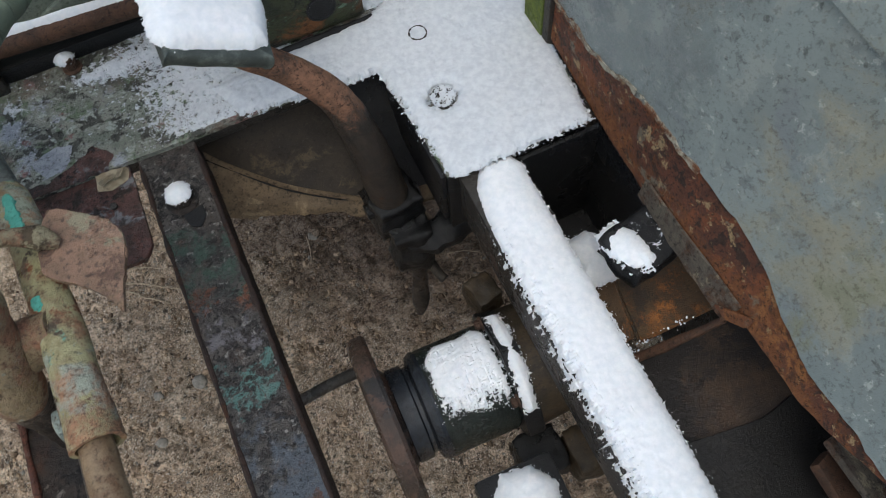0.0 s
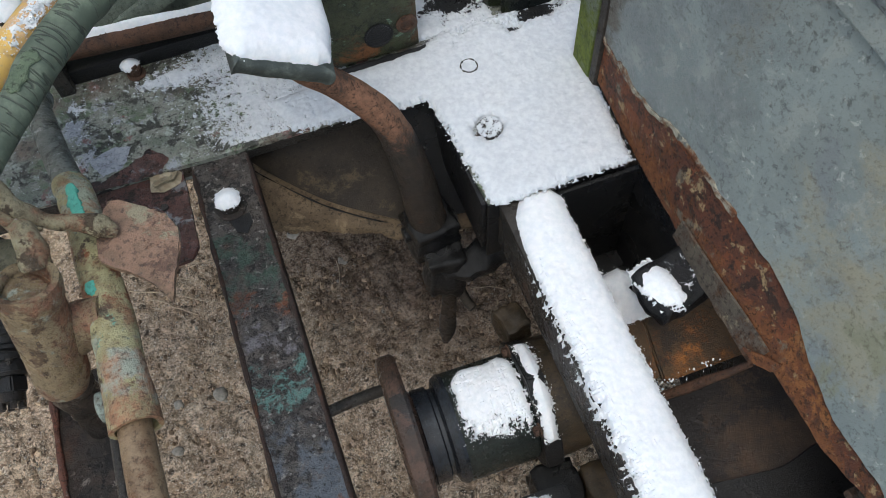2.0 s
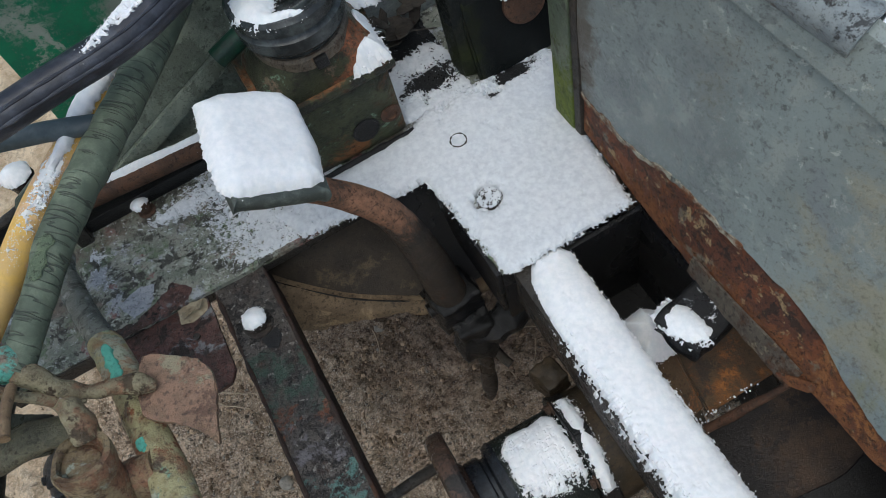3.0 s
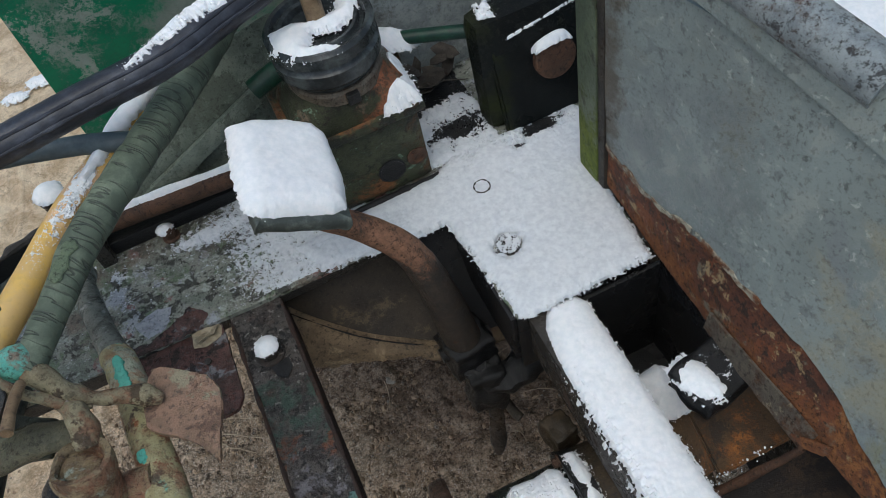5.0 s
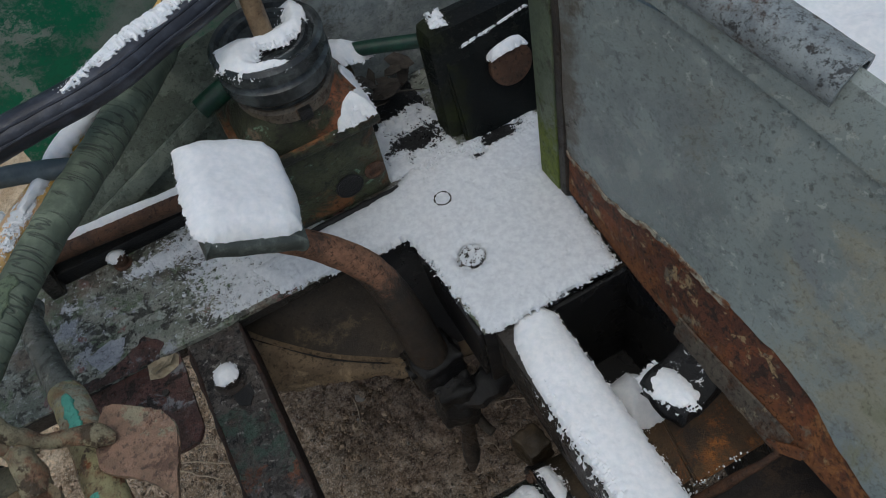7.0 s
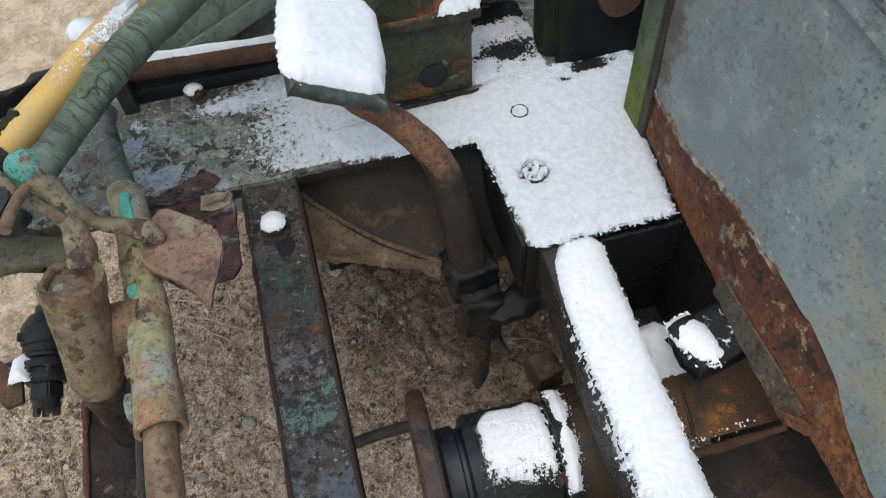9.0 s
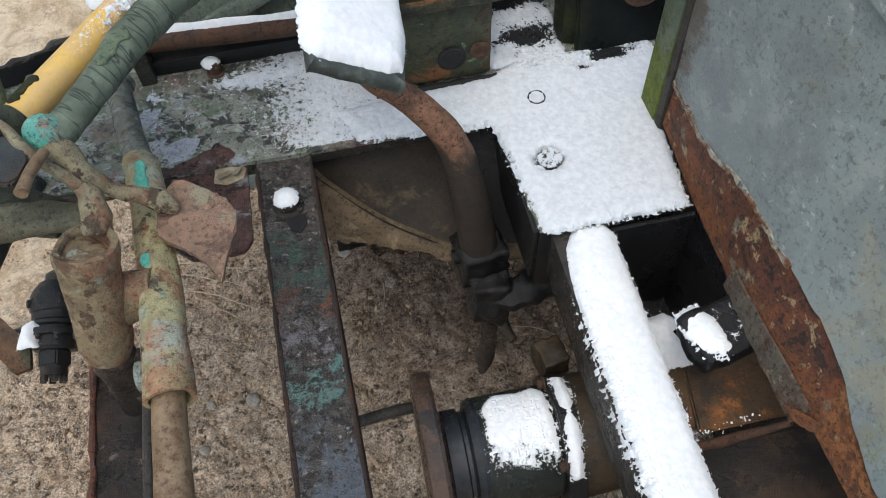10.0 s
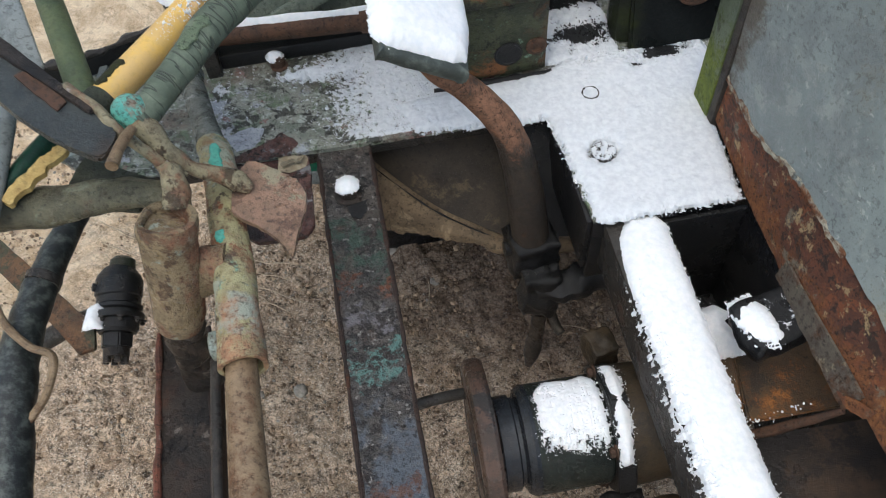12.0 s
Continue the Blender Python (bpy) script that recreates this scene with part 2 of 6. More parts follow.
class Nodes:
    def __init__(self, name):
        self.mat = bpy.data.materials.new(name)
        self.mat.use_nodes = True
        self.t = self.mat.node_tree
        self.out = self.t.nodes["Principled BSDF"]
        self.co = self.t.nodes.new("ShaderNodeTexCoord").outputs["Object"]

    def noise(self, scale, detail=6, rough=0.6, stretch=(1, 1, 1), shift=(0, 0, 0), warp=0.0):
        mp = self.t.nodes.new("ShaderNodeMapping")
        mp.inputs["Scale"].default_value = stretch
        mp.inputs["Location"].default_value = shift
        self.t.links.new(self.co, mp.inputs["Vector"])
        n = self.t.nodes.new("ShaderNodeTexNoise")
        n.inputs["Scale"].default_value, n.inputs["Detail"].default_value, n.inputs["Roughness"].default_value = scale, detail, rough
        n.inputs["Distortion"].default_value = warp
        self.t.links.new(mp.outputs[0], n.inputs["Vector"])
        return n.outputs[0]

    def cells(self, scale, feature="F1"):
        n = self.t.nodes.new("ShaderNodeTexVoronoi")
        n.feature = feature
        n.inputs["Scale"].default_value = scale
        self.t.links.new(self.co, n.inputs["Vector"])
        return n.outputs["Distance"]

    def ramp(self, fac, lo, hi, a=0.0, b=1.0):
        r = self.t.nodes.new("ShaderNodeMapRange")
        r.interpolation_type = "SMOOTHSTEP"
        for k, x in (("From Min", lo), ("From Max", hi), ("To Min", a), ("To Max", b)):
            r.inputs[k].default_value = x
        self.t.links.new(fac, r.inputs["Value"])
        return r.outputs[0]

    def axis(self, k):
        s = self.t.nodes.new("ShaderNodeSeparateXYZ")
        self.t.links.new(self.co, s.inputs[0])
        return s.outputs[k]

    def math(self, op, a, b):
        m = self.t.nodes.new("ShaderNodeMath")
        m.operation = op
        for i, x in enumerate((a, b)):
            if isinstance(x, (int, float)):
                m.inputs[i].default_value = x
            else:
                self.t.links.new(x, m.inputs[i])
        return m.outputs[0]

    def mix(self, fac, a, b):
        m = self.t.nodes.new("ShaderNodeMix")
        m.data_type = "RGBA"
        for i, x in ((0, fac), (6, a), (7, b)):
            if isinstance(x, (int, float, tuple)):
                m.inputs[i].default_value = x
            else:
                self.t.links.new(x, m.inputs[i])
        return m.outputs[2]

    def bump(self, height, strength, dist=0.002, after=None):
        b = self.t.nodes.new("ShaderNodeBump")
        b.inputs["Strength"].default_value, b.inputs["Distance"].default_value = strength, dist
        self.t.links.new(height, b.inputs["Height"])
        if after:
            self.t.links.new(after, b.inputs["Normal"])
        return b.outputs[0]

    def done(self, colour, rough, normal=None, metal=0.0):
        for k, x in (("Base Color", colour), ("Roughness", rough), ("Metallic", metal), ("Normal", normal)):
            if x is None:
                continue
            if isinstance(x, (int, float, tuple)):
                self.out.inputs[k].default_value = x
            else:
                self.t.links.new(x, self.out.inputs[k])
        return self.mat


def coat(name, paint, shade, rust, rust2, amount=0.5, scale=18, rough=0.6, bump=0.4, chips=(), grime=1.0, wet=0.0, zone=None, bands=(), gleam=0.3):
    """Weathered paint over rusting steel. amount: how much of it has rusted (0 to 1). chips: (colour, scale, share) of other layers
    of paint. grime: dark pits and pale dust. wet: how much of it has a damp sheen. zone: (axis, from, to, gain), where it has rusted through more.
    bands: (colour, axis, centre, half, scale, share, softness), patches of an older coat left on one stretch."""
    n = Nodes(name)
    grit, pits, mid = n.noise(620, 3, 0.75), n.noise(190, 6, 0.78, shift=(6, 3, 5)), n.noise(scale * 1.8, 8, 0.7, shift=(3, 1, 7))
    big = n.noise(scale * 0.45, 6, 0.65, warp=0.5)
    edge = n.math("MULTIPLY", n.math("ADD", pits, n.math("MULTIPLY", grit, 0.6)), 0.22)
    col = n.mix(n.ramp(mid, 0.40, 0.60), paint, shade)
    for i, (c, s, share) in enumerate(chips):
        m = n.math("ADD", n.noise(s, 8, 0.66, shift=(i * 5 + 2, 9 - i, i), warp=0.3), edge)
        at = 0.84 - share * 0.4
        col = n.mix(n.ramp(m, at - 0.02, at + 0.025, 0.0, 0.95), col, c)
    for i, (c, ax, mid_at, half, s, share, blur) in enumerate(bands):
        w = n.ramp(n.math("ABSOLUTE", n.math("SUBTRACT", n.axis(ax), mid_at), 0.0), half, half * 0.25)
        m = n.math("ADD", n.math("ADD", n.noise(s, 8, 0.68, shift=(i * 3 + 1, 4 - i, i * 2), warp=0.4), edge), n.math("MULTIPLY", w, 0.35))
        at = 1.17 - share * 0.30
        col = n.mix(n.ramp(m, at - blur, at + blur, 0.0, 0.92), col, c)
    rcol = n.mix(n.ramp(n.noise(scale * 3, 8, 0.75, shift=(1, 8, 2)), 0.35, 0.65), rust, rust2)
    mask = n.math("ADD", n.math("ADD", n.math("MULTIPLY", big, 0.65), n.math("MULTIPLY", mid, 0.35)), edge)
    if zone:
        mask = n.math("ADD", mask, n.ramp(n.axis(zone[0]), zone[1], zone[2], 0.0, zone[3]))
    mask = n.ramp(mask, 0.83 - amount * 0.36, 0.95 - amount * 0.36)
    col = n.mix(mask, col, rcol)
    col = n.mix(n.ramp(pits, 0.53, 0.60, 0.0, 0.72 * grime), col, (0.016, 0.014, 0.012, 1))
    col = n.mix(n.ramp(grit, 0.54, 0.66, 0.0, 0.32 * grime), col, (0.02, 0.018, 0.016, 1))
    col = n.mix(n.ramp(grit, 0.40, 0.30, 0.0, 0.16 * grime), col, (0.42, 0.40, 0.36, 1))
    h = n.math("ADD", n.math("MULTIPLY", mid, 0.5), n.math("ADD", n.math("MULTIPLY", grit, 0.25), n.math("MULTIPLY", pits, -0.5)))
    nor = n.bump(h, bump, 0.004, n.bump(mask, 0.35, 0.0012))
    gloss = n.ramp(n.math("ADD", mask, n.math("MULTIPLY", pits, 0.5)), 0.2, 1.3, rough - 0.15, min(0.95, rough + 0.25))
    if wet:
        gloss = n.math("MULTIPLY", gloss, n.ramp(n.noise(scale * 0.8, 5, 0.6, shift=(9, 9, 3)), 0.40, 0.62, 1.0, 1.0 - wet))
    n.out.inputs["Specular IOR Level"].default_value = gleam
    return n.done(col, gloss, nor)


def snow_material(name, low, high):
    n = Nodes(name)
    a, b = n.noise(800, 4, 0.8), n.noise(140, 5, 0.6)
    col = n.mix(n.ramp(b, 0.3, 0.7), low, high)
    n.out.inputs["Subsurface Weight"].default_value = 0.25
    n.out.inputs["Subsurface Radius"].default_value = (0.006, 0.007, 0.008)
    n.out.inputs["Subsurface Scale"].default_value = 0.5
    return n.done(col, 0.75, n.bump(n.math("ADD", n.math("MULTIPLY", a, 1.3), n.math("MULTIPLY", b, 0.35)), 0.17, 0.0010))


# Ellipse below the machine where oil stain and painted shade darken the soil.
OIL_SHADE = (0.04, -1.25, 2.7, 2.9)


def sand_material(name, oil_shaded=0.0):
    """Sandy soil. The argument is for a lump that lies wholly on the oily, shade-darkened stretch below the machine."""
    n = Nodes(name)
    a, b = n.noise(3.5, 4, 0.6), n.noise(22, 7, 0.68, warp=0.5)
    f1, f2, g = n.noise(42, 12, 0.82, warp=0.8), n.noise(150, 8, 0.82, shift=(7, 2, 2), warp=0.4), n.noise(520, 3, 0.8, shift=(1, 9, 4))
    # Shade of the relief goes into the colour: hollows dark, raised grains pale.
    v = n.math("ADD", n.math("ADD", n.math("MULTIPLY", f1, 0.42), n.math("MULTIPLY", f2, 0.36)), n.math("MULTIPLY", g, 0.22))
    col = n.mix(n.ramp(v, 0.445, 0.565), srgb(98, 79, 62), srgb(252, 228, 198))
    col = n.mix(n.ramp(b, 0.40, 0.64, 0, 0.45), col, srgb(206, 176, 146))
    col = n.mix(n.ramp(a, 0.45, 0.65, 0, 0.35), col, srgb(196, 178, 154))
    col = n.mix(n.ramp(n.noise(80, 6, 0.7, shift=(2, 5, 1), warp=0.4), 0.565, 0.61, 0, 0.85), col, srgb(56, 45, 36))
    col = n.mix(n.ramp(n.noise(240, 4, 0.8, shift=(8, 1, 6)), 0.56, 0.60, 0, 0.85), col, srgb(58, 46, 37))
    col = n.mix(n.ramp(n.noise(330, 2, 0.6, shift=(3, 3, 9)), 0.60, 0.645, 0, 0.85), col, srgb(250, 240, 222))
    h = n.math("ADD", n.math("MULTIPLY", b, 1.2), n.math("ADD", n.math("MULTIPLY", f1, 0.6), n.math("MULTIPLY", f2, 0.5)))
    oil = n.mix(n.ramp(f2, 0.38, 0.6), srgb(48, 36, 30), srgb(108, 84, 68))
    if oil_shaded:
        return n.done(n.mix(oil_shaded, col, oil), 0.95, n.bump(h, 0.8, 0.012))
    # smooth cracked clay, paler with distance from the machine
    away = n.math("SQRT", n.math("ADD", n.math("POWER", n.math("ADD", n.axis(0), 0.1), 2.0), n.math("POWER", n.math("ADD", n.axis(1), -0.8), 2.0)), 0.0)
    far_clay = n.ramp(n.math("ADD", away, n.math("MULTIPLY", n.noise(4, 5, 0.6), 0.5)), 0.95, 1.30, 0.0, 0.80)
    clay = n.mix(n.ramp(n.noise(14, 9, 0.7, warp=0.6), 0.38, 0.62), srgb(206, 178, 140), srgb(250, 230, 198))
    crack = n.math("ABSOLUTE", n.math("SUBTRACT", n.noise(7, 6, 0.6, shift=(5, 5, 2), warp=0.3), 0.5), 0.0)
    clay = n.mix(n.ramp(crack, 0.012, 0.002, 0.0, 0.4), clay, srgb(150, 122, 92))
    col = n.mix(far_clay, col, clay)
    # oil stain and the machine's shade, both put into the ground's colour
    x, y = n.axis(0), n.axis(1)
    far = n.math("SQRT", n.math("ADD", n.math("POWER", n.math("MULTIPLY", n.math("ADD", x, OIL_SHADE[0]), OIL_SHADE[2]), 2.0), n.math("POWER", n.math("MULTIPLY", n.math("ADD", y, OIL_SHADE[1]), OIL_SHADE[3]), 2.0)), 0.0)
    oil_shade = n.ramp(n.math("ADD", far, n.math("MULTIPLY", n.noise(9, 5, 0.6), 0.6)), 0.72, 1.30, 0.66, 0.0)
    col = n.mix(oil_shade, col, oil)
    return n.done(col, 0.95, n.bump(h, 0.8, 0.015))


def rubber(name, dark, light, scale=60, rough=0.55, cracks=0.0, along=(1, 1, 1)):
    n = Nodes(name)
    a, b = n.noise(scale, 6, 0.7, stretch=along), n.noise(scale * 6, 4, 0.7)
    col = n.mix(n.ramp(a, 0.42, 0.72), dark, light)
    h = n.math("ADD", n.math("MULTIPLY", a, 0.7), n.math("MULTIPLY", b, 0.25))
    nor = n.bump(h, 0.5, 0.003)
    if cracks:
        w = n.t.nodes.new("ShaderNodeMapping")
        w.vector_type = "TEXTURE"
        w.inputs["Rotation"].default_value = (0, 0, radians(58))
        w.inputs["Scale"].default_value = (0.35, 1.6, 1.0)
        n.t.links.new(n.co, w.inputs["Vector"])
        n.co = w.outputs[0]
        w.inputs["Scale"].default_value = (1.0, 9.0, 5.0)
        d = n.math("ABSOLUTE", n.math("SUBTRACT", n.noise(cracks * 2.9, 2, 0.55, warp=0.1), 0.5), 0.0)
        d = n.math("ADD", d, n.ramp(n.noise(cracks * 0.7, 4, 0.6, shift=(4, 4, 4)), 0.53, 0.68, 0.0, 0.10))
        k = n.ramp(d, 0.010, 0.040)
        col = n.mix(n.math("ADD", n.math("MULTIPLY", k, 0.6), 0.4), (0.03, 0.033, 0.028, 1), col)
        nor = n.bump(k, 0.6, 0.002, nor)
    return n.done(col, rough, nor)


SNOW = snow_material("snow", (0.78, 0.81, 0.84, 1), (0.88, 0.89, 0.91, 1))
THINSNOW = snow_material("thin_wet_snow", (0.58, 0.61, 0.65, 1), (0.70, 0.73, 0.76, 1))
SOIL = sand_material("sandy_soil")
OILSHADESOIL = sand_material("oily_shaded_soil", 0.6)
RUST, RUST2, RUSTD = srgb(150, 88, 52), srgb(104, 62, 42), srgb(66, 46, 38)
PANEL = coat("panel_grey_green_paint", srgb(138, 148, 146), srgb(128, 137, 135), srgb(140, 140, 128), srgb(124, 129, 125), 0.24, 6, 0.45, 0.35,
             [(srgb(126, 133, 134), 13, 0.18), (srgb(104, 109, 108), 60, 0.10), (srgb(170, 175, 171), 70, 0.10), (srgb(147, 154, 150), 26, 0.24), (srgb(120, 127, 126), 40, 0.16)], grime=0.45, wet=0.1,
             bands=[(srgb(152, 149, 130), 1, 0.125, 0.16, 13, 0.44, 0.12), (srgb(120, 127, 127), 1, 0.38, 0.22, 14, 0.45, 0.10), (srgb(134, 136, 116), 1, 0.09, 0.06, 22, 0.36, 0.08), (srgb(88, 80, 69), 1, 0.467, 0.045, 24, 0.72, 0.10)])
EDGE_RUST = coat("bare_rusting_edge", srgb(106, 66, 49), srgb(86, 56, 45), srgb(142, 95, 60), srgb(112, 72, 50), 0.32, 40, 0.8, 1.0,
                 [(srgb(60, 46, 39), 60, 0.30), (srgb(126, 76, 50), 30, 0.30), (srgb(124, 116, 100), 26, 0.16), (srgb(170, 146, 108), 60, 0.16)], grime=1.0, zone=(2, 0.06, 0.0, 0.16),
                 bands=[(srgb(162, 108, 64), 1, 0.085, 0.10, 30, 0.42, 0.05), (srgb(166, 144, 108), 1, 0.30, 0.14, 50, 0.20, 0.03)])
BEAM = coat("beam_old_blue_green_paint", srgb(94, 88, 83), srgb(72, 69, 66), srgb(104, 80, 65), srgb(76, 62, 56), 0.36, 30, 0.42, 1.3,
            [(srgb(44, 42, 41), 120, 0.30), (srgb(54, 50, 48), 54, 0.26), (srgb(150, 146, 140), 150, 0.16)], grime=1.0, wet=0.5, gleam=0.5,
            bands=[(srgb(72, 90, 79), 1, 0.245, 0.085, 44, 0.54, 0.07), (srgb(122, 118, 122), 1, 0.175, 0.05, 36, 0.42, 0.05), (srgb(116, 76, 57), 1, 0.205, 0.045, 60, 0.34, 0.04),
                   (srgb(98, 104, 112), 1, 0.01, 0.13, 26, 0.62, 0.08), (srgb(100, 134, 127), 1, 0.115, 0.06, 52, 0.40, 0.03), (srgb(104, 77, 67), 1, -0.02, 0.06, 26, 0.38, 0.04), (srgb(54, 49, 46), 1, 0.14, 0.2, 90, 0.28, 0.03)])
BEAMEDGE = coat("rusted_beam_edge", srgb(60, 46, 40), srgb(47, 39, 36), srgb(96, 65, 48), srgb(56, 44, 39), 0.45, 30, 0.75, 0.9)
DARKSTEEL = coat("dark_grimy_steel", srgb(66, 62, 58), srgb(48, 47, 45), srgb(88, 66, 54), srgb(58, 49, 43), 0.40, 16, 0.5, 0.7, wet=0.4)
# Near-black for oily parts and for the shade in recesses and gaps.
BLACK = coat("black_oil_and_shade", srgb(27, 27, 29), srgb(20, 21, 22), srgb(32, 29, 27), srgb(20, 19, 18), 0.30, 20, 0.52, 0.8, grime=0.35, wet=0.3, gleam=0.42)
SHELF = coat("shelf_weathered_olive", srgb(152, 154, 143), srgb(122, 128, 116), srgb(130, 116, 102), srgb(100, 97, 87), 0.40, 22, 0.42, 1.0,
             [(srgb(178, 182, 190), 18, 0.22), (srgb(112, 126, 102), 22, 0.28), (srgb(148, 112, 108), 20, 0.14), (srgb(72, 72, 66), 46, 0.30), (srgb(176, 182, 172), 90, 0.20)], grime=1.0, wet=0.45, gleam=0.5)
FILM = coat("pale_lifting_paint", srgb(172, 176, 184), srgb(156, 160, 168), srgb(120, 118, 114), srgb(98, 96, 92), 0.22, 60, 0.4, 0.6, grime=0.7)
BROWNBAR = coat("rusted_brown_bar", srgb(112, 84, 58), srgb(78, 62, 48), srgb(134, 90, 58), srgb(62, 54, 44), 0.42, 18, 0.6, 0.9, [(srgb(70, 74, 56), 14, 0.3)], grime=0.9)
REDLIP = coat("red_rusted_lip", srgb(124, 76, 60), srgb(96, 64, 54), srgb(140, 92, 68), srgb(72, 54, 48), 0.45, 30, 0.75, 1.0, [(srgb(150, 150, 146), 30, 0.08)], grime=1.0)
REDTAB = coat("old_red_lead_paint", srgb(104, 76, 70), srgb(80, 62, 57), srgb(100, 76, 66), srgb(64, 53, 48), 0.44, 24, 0.45, 1.0, [(srgb(136, 136, 138), 26, 0.14), (srgb(54, 47, 44), 30, 0.26)], grime=1.0, wet=0.4)
PADDLE = coat("red_brown_primer", srgb(148, 118, 98), srgb(126, 102, 84), srgb(150, 126, 98), srgb(110, 90, 72), 0.40, 24, 0.48, 0.8, [(srgb(146, 140, 116), 22, 0.2), (srgb(104, 80, 66), 40, 0.20)], grime=0.8, wet=0.35, gleam=0.45)
OLIVE = coat("olive_paint_worn_to_rust", srgb(178, 172, 132), srgb(148, 138, 104), srgb(184, 138, 106), srgb(134, 102, 80), 0.50, 22, 0.48, 1.1,
             [(srgb(170, 178, 160), 16, 0.32), (srgb(113, 185, 166), 18, 0.02), (srgb(92, 76, 62), 26, 0.2)], grime=0.75, wet=0.35,
             bands=[(srgb(168, 174, 160), 1, -0.085, 0.045, 22, 0.52, 0.04), (srgb(146, 92, 66), 1, 0.01, 0.08, 30, 0.34, 0.03)])
CUP = coat("brown_grey_cast_cup", srgb(148, 132, 104), srgb(120, 106, 84), srgb(160, 116, 92), srgb(124, 92, 74), 0.56, 30, 0.52, 1.1, [(srgb(160, 168, 154), 30, 0.14), (srgb(94, 76, 60), 34, 0.26)], grime=0.8, wet=0.4)
TEALSPOT = coat("bare_turquoise_paint", srgb(112, 190, 174), srgb(94, 166, 152), srgb(158, 140, 124), srgb(122, 106, 92), 0.56, 60, 0.5, 0.8, grime=0.9)
MOSS = coat("black_green_moss", srgb(58, 60, 30), srgb(42, 45, 26), srgb(84, 80, 40), srgb(52, 50, 30), 0.4, 60, 0.9, 1.0, grime=1.0)
PEEL = coat("peeling_green_tape", srgb(112, 126, 100), srgb(100, 114, 92), srgb(96, 106, 88), srgb(86, 95, 79), 0.4, 50, 0.7, 0.9, grime=0.9)
TEALPATCH = coat("turquoise_paint_patch", srgb(104, 184, 166), srgb(90, 168, 150), srgb(128, 150, 126), srgb(112, 110, 90), 0.30, 60, 0.5, 0.5, grime=0.5)
ARMOLIVE = coat("worn_olive_arm", srgb(158, 150, 122), srgb(128, 118, 96), srgb(168, 124, 96), srgb(118, 92, 72), 0.50, 34, 0.5, 1.1, [(srgb(192, 182, 176), 30, 0.18), (srgb(84, 72, 58), 40, 0.24)], grime=0.75, wet=0.4)
GREYTUBE = coat("blue_grey_dull_tube", srgb(122, 128, 124), srgb(96, 103, 100), srgb(136, 108, 84), srgb(96, 80, 66), 0.34, 26, 0.5, 0.9, [(srgb(80, 84, 82), 34, 0.3), (srgb(168, 174, 176), 60, 0.14)], grime=0.9, wet=0.3)
SCRAPED = coat("scraped_grey_green_paint", srgb(150, 162, 154), srgb(130, 140, 132), srgb(128, 112, 88), srgb(98, 80, 62), 0.46, 36, 0.5, 0.8, grime=0.9)
RODTAN = coat("tan_painted_rod", srgb(140, 120, 94), srgb(118, 98, 76), srgb(118, 84, 58), srgb(88, 68, 52), 0.36, 30, 0.5, 0.4, grime=0.6)
CLAMP = coat("grey_brown_clamp", srgb(112, 104, 92), srgb(88, 82, 74), srgb(116, 92, 72), srgb(78, 66, 56), 0.40, 30, 0.55, 0.8, [(srgb(148, 142, 130), 40, 0.14)], grime=0.9)
GEARBOX = coat("dark_green_casting", srgb(74, 79, 58), srgb(54, 60, 46), srgb(132, 90, 60), srgb(98, 72, 52), 0.26, 22, 0.5, 0.9,
               [(srgb(128, 156, 134), 40, 0.10), (srgb(40, 43, 37), 24, 0.32)], zone=(0, 0.02, 0.06, 0.05), bands=[(srgb(142, 96, 62), 2, 0.030, 0.05, 16, 0.36, 0.05)])
NECK = coat("rust_streaked_green_casting", srgb(62, 66, 48), srgb(46, 50, 38), srgb(164, 104, 74), srgb(118, 82, 60), 0.30, 26, 0.5, 0.9,
            [(srgb(116, 144, 122), 36, 0.14), (srgb(112, 98, 82), 26, 0.16), (srgb(40, 42, 35), 24, 0.34)], grime=0.9, zone=(0, 0.0, 0.045, 0.12))
BRACKET = coat("black_green_bracket", srgb(23, 27, 27), srgb(17, 20, 21), srgb(46, 52, 29), srgb(30, 33, 25), 0.32, 12, 0.45, 0.6, grime=0.7, wet=0.3, zone=(0, -0.02, -0.06, 0.14), gleam=0.12)
POST = coat("moss_green_post", srgb(97, 107, 77), srgb(81, 93, 69), srgb(85, 79, 65), srgb(59, 56, 50), 0.30, 12, 0.6, 0.45, [(srgb(112, 122, 62), 18, 0.12)], grime=0.6)
POSTMOSS = coat("mossy_lower_post", srgb(104, 114, 92), srgb(86, 96, 78), srgb(118, 130, 56), srgb(92, 104, 52), 0.30, 16, 0.6, 0.5, [(srgb(64, 64, 54), 30, 0.16)], grime=0.6, zone=(2, 0.20, 0.02, 0.18))
DRUM = coat("black_green_drum", srgb(44, 50, 46), srgb(34, 39, 37), srgb(70, 70, 50), srgb(50, 48, 40), 0.36, 22, 0.45, 0.8, grime=0.9, wet=0.4)
FLANGE = coat("red_brown_worn_steel", srgb(88, 68, 58), srgb(64, 53, 47), srgb(104, 76, 60), srgb(60, 49, 43), 0.40, 22, 0.45, 0.7, [(srgb(46, 44, 44), 20, 0.26)], grime=0.7, wet=0.4, gleam=0.5)
HUBSTEEL = coat("blue_black_steel", srgb(46, 50, 56), srgb(34, 37, 42), srgb(58, 54, 52), srgb(38, 37, 38), 0.3, 18, 0.42, 0.5, grime=0.5, wet=0.4, gleam=0.5)
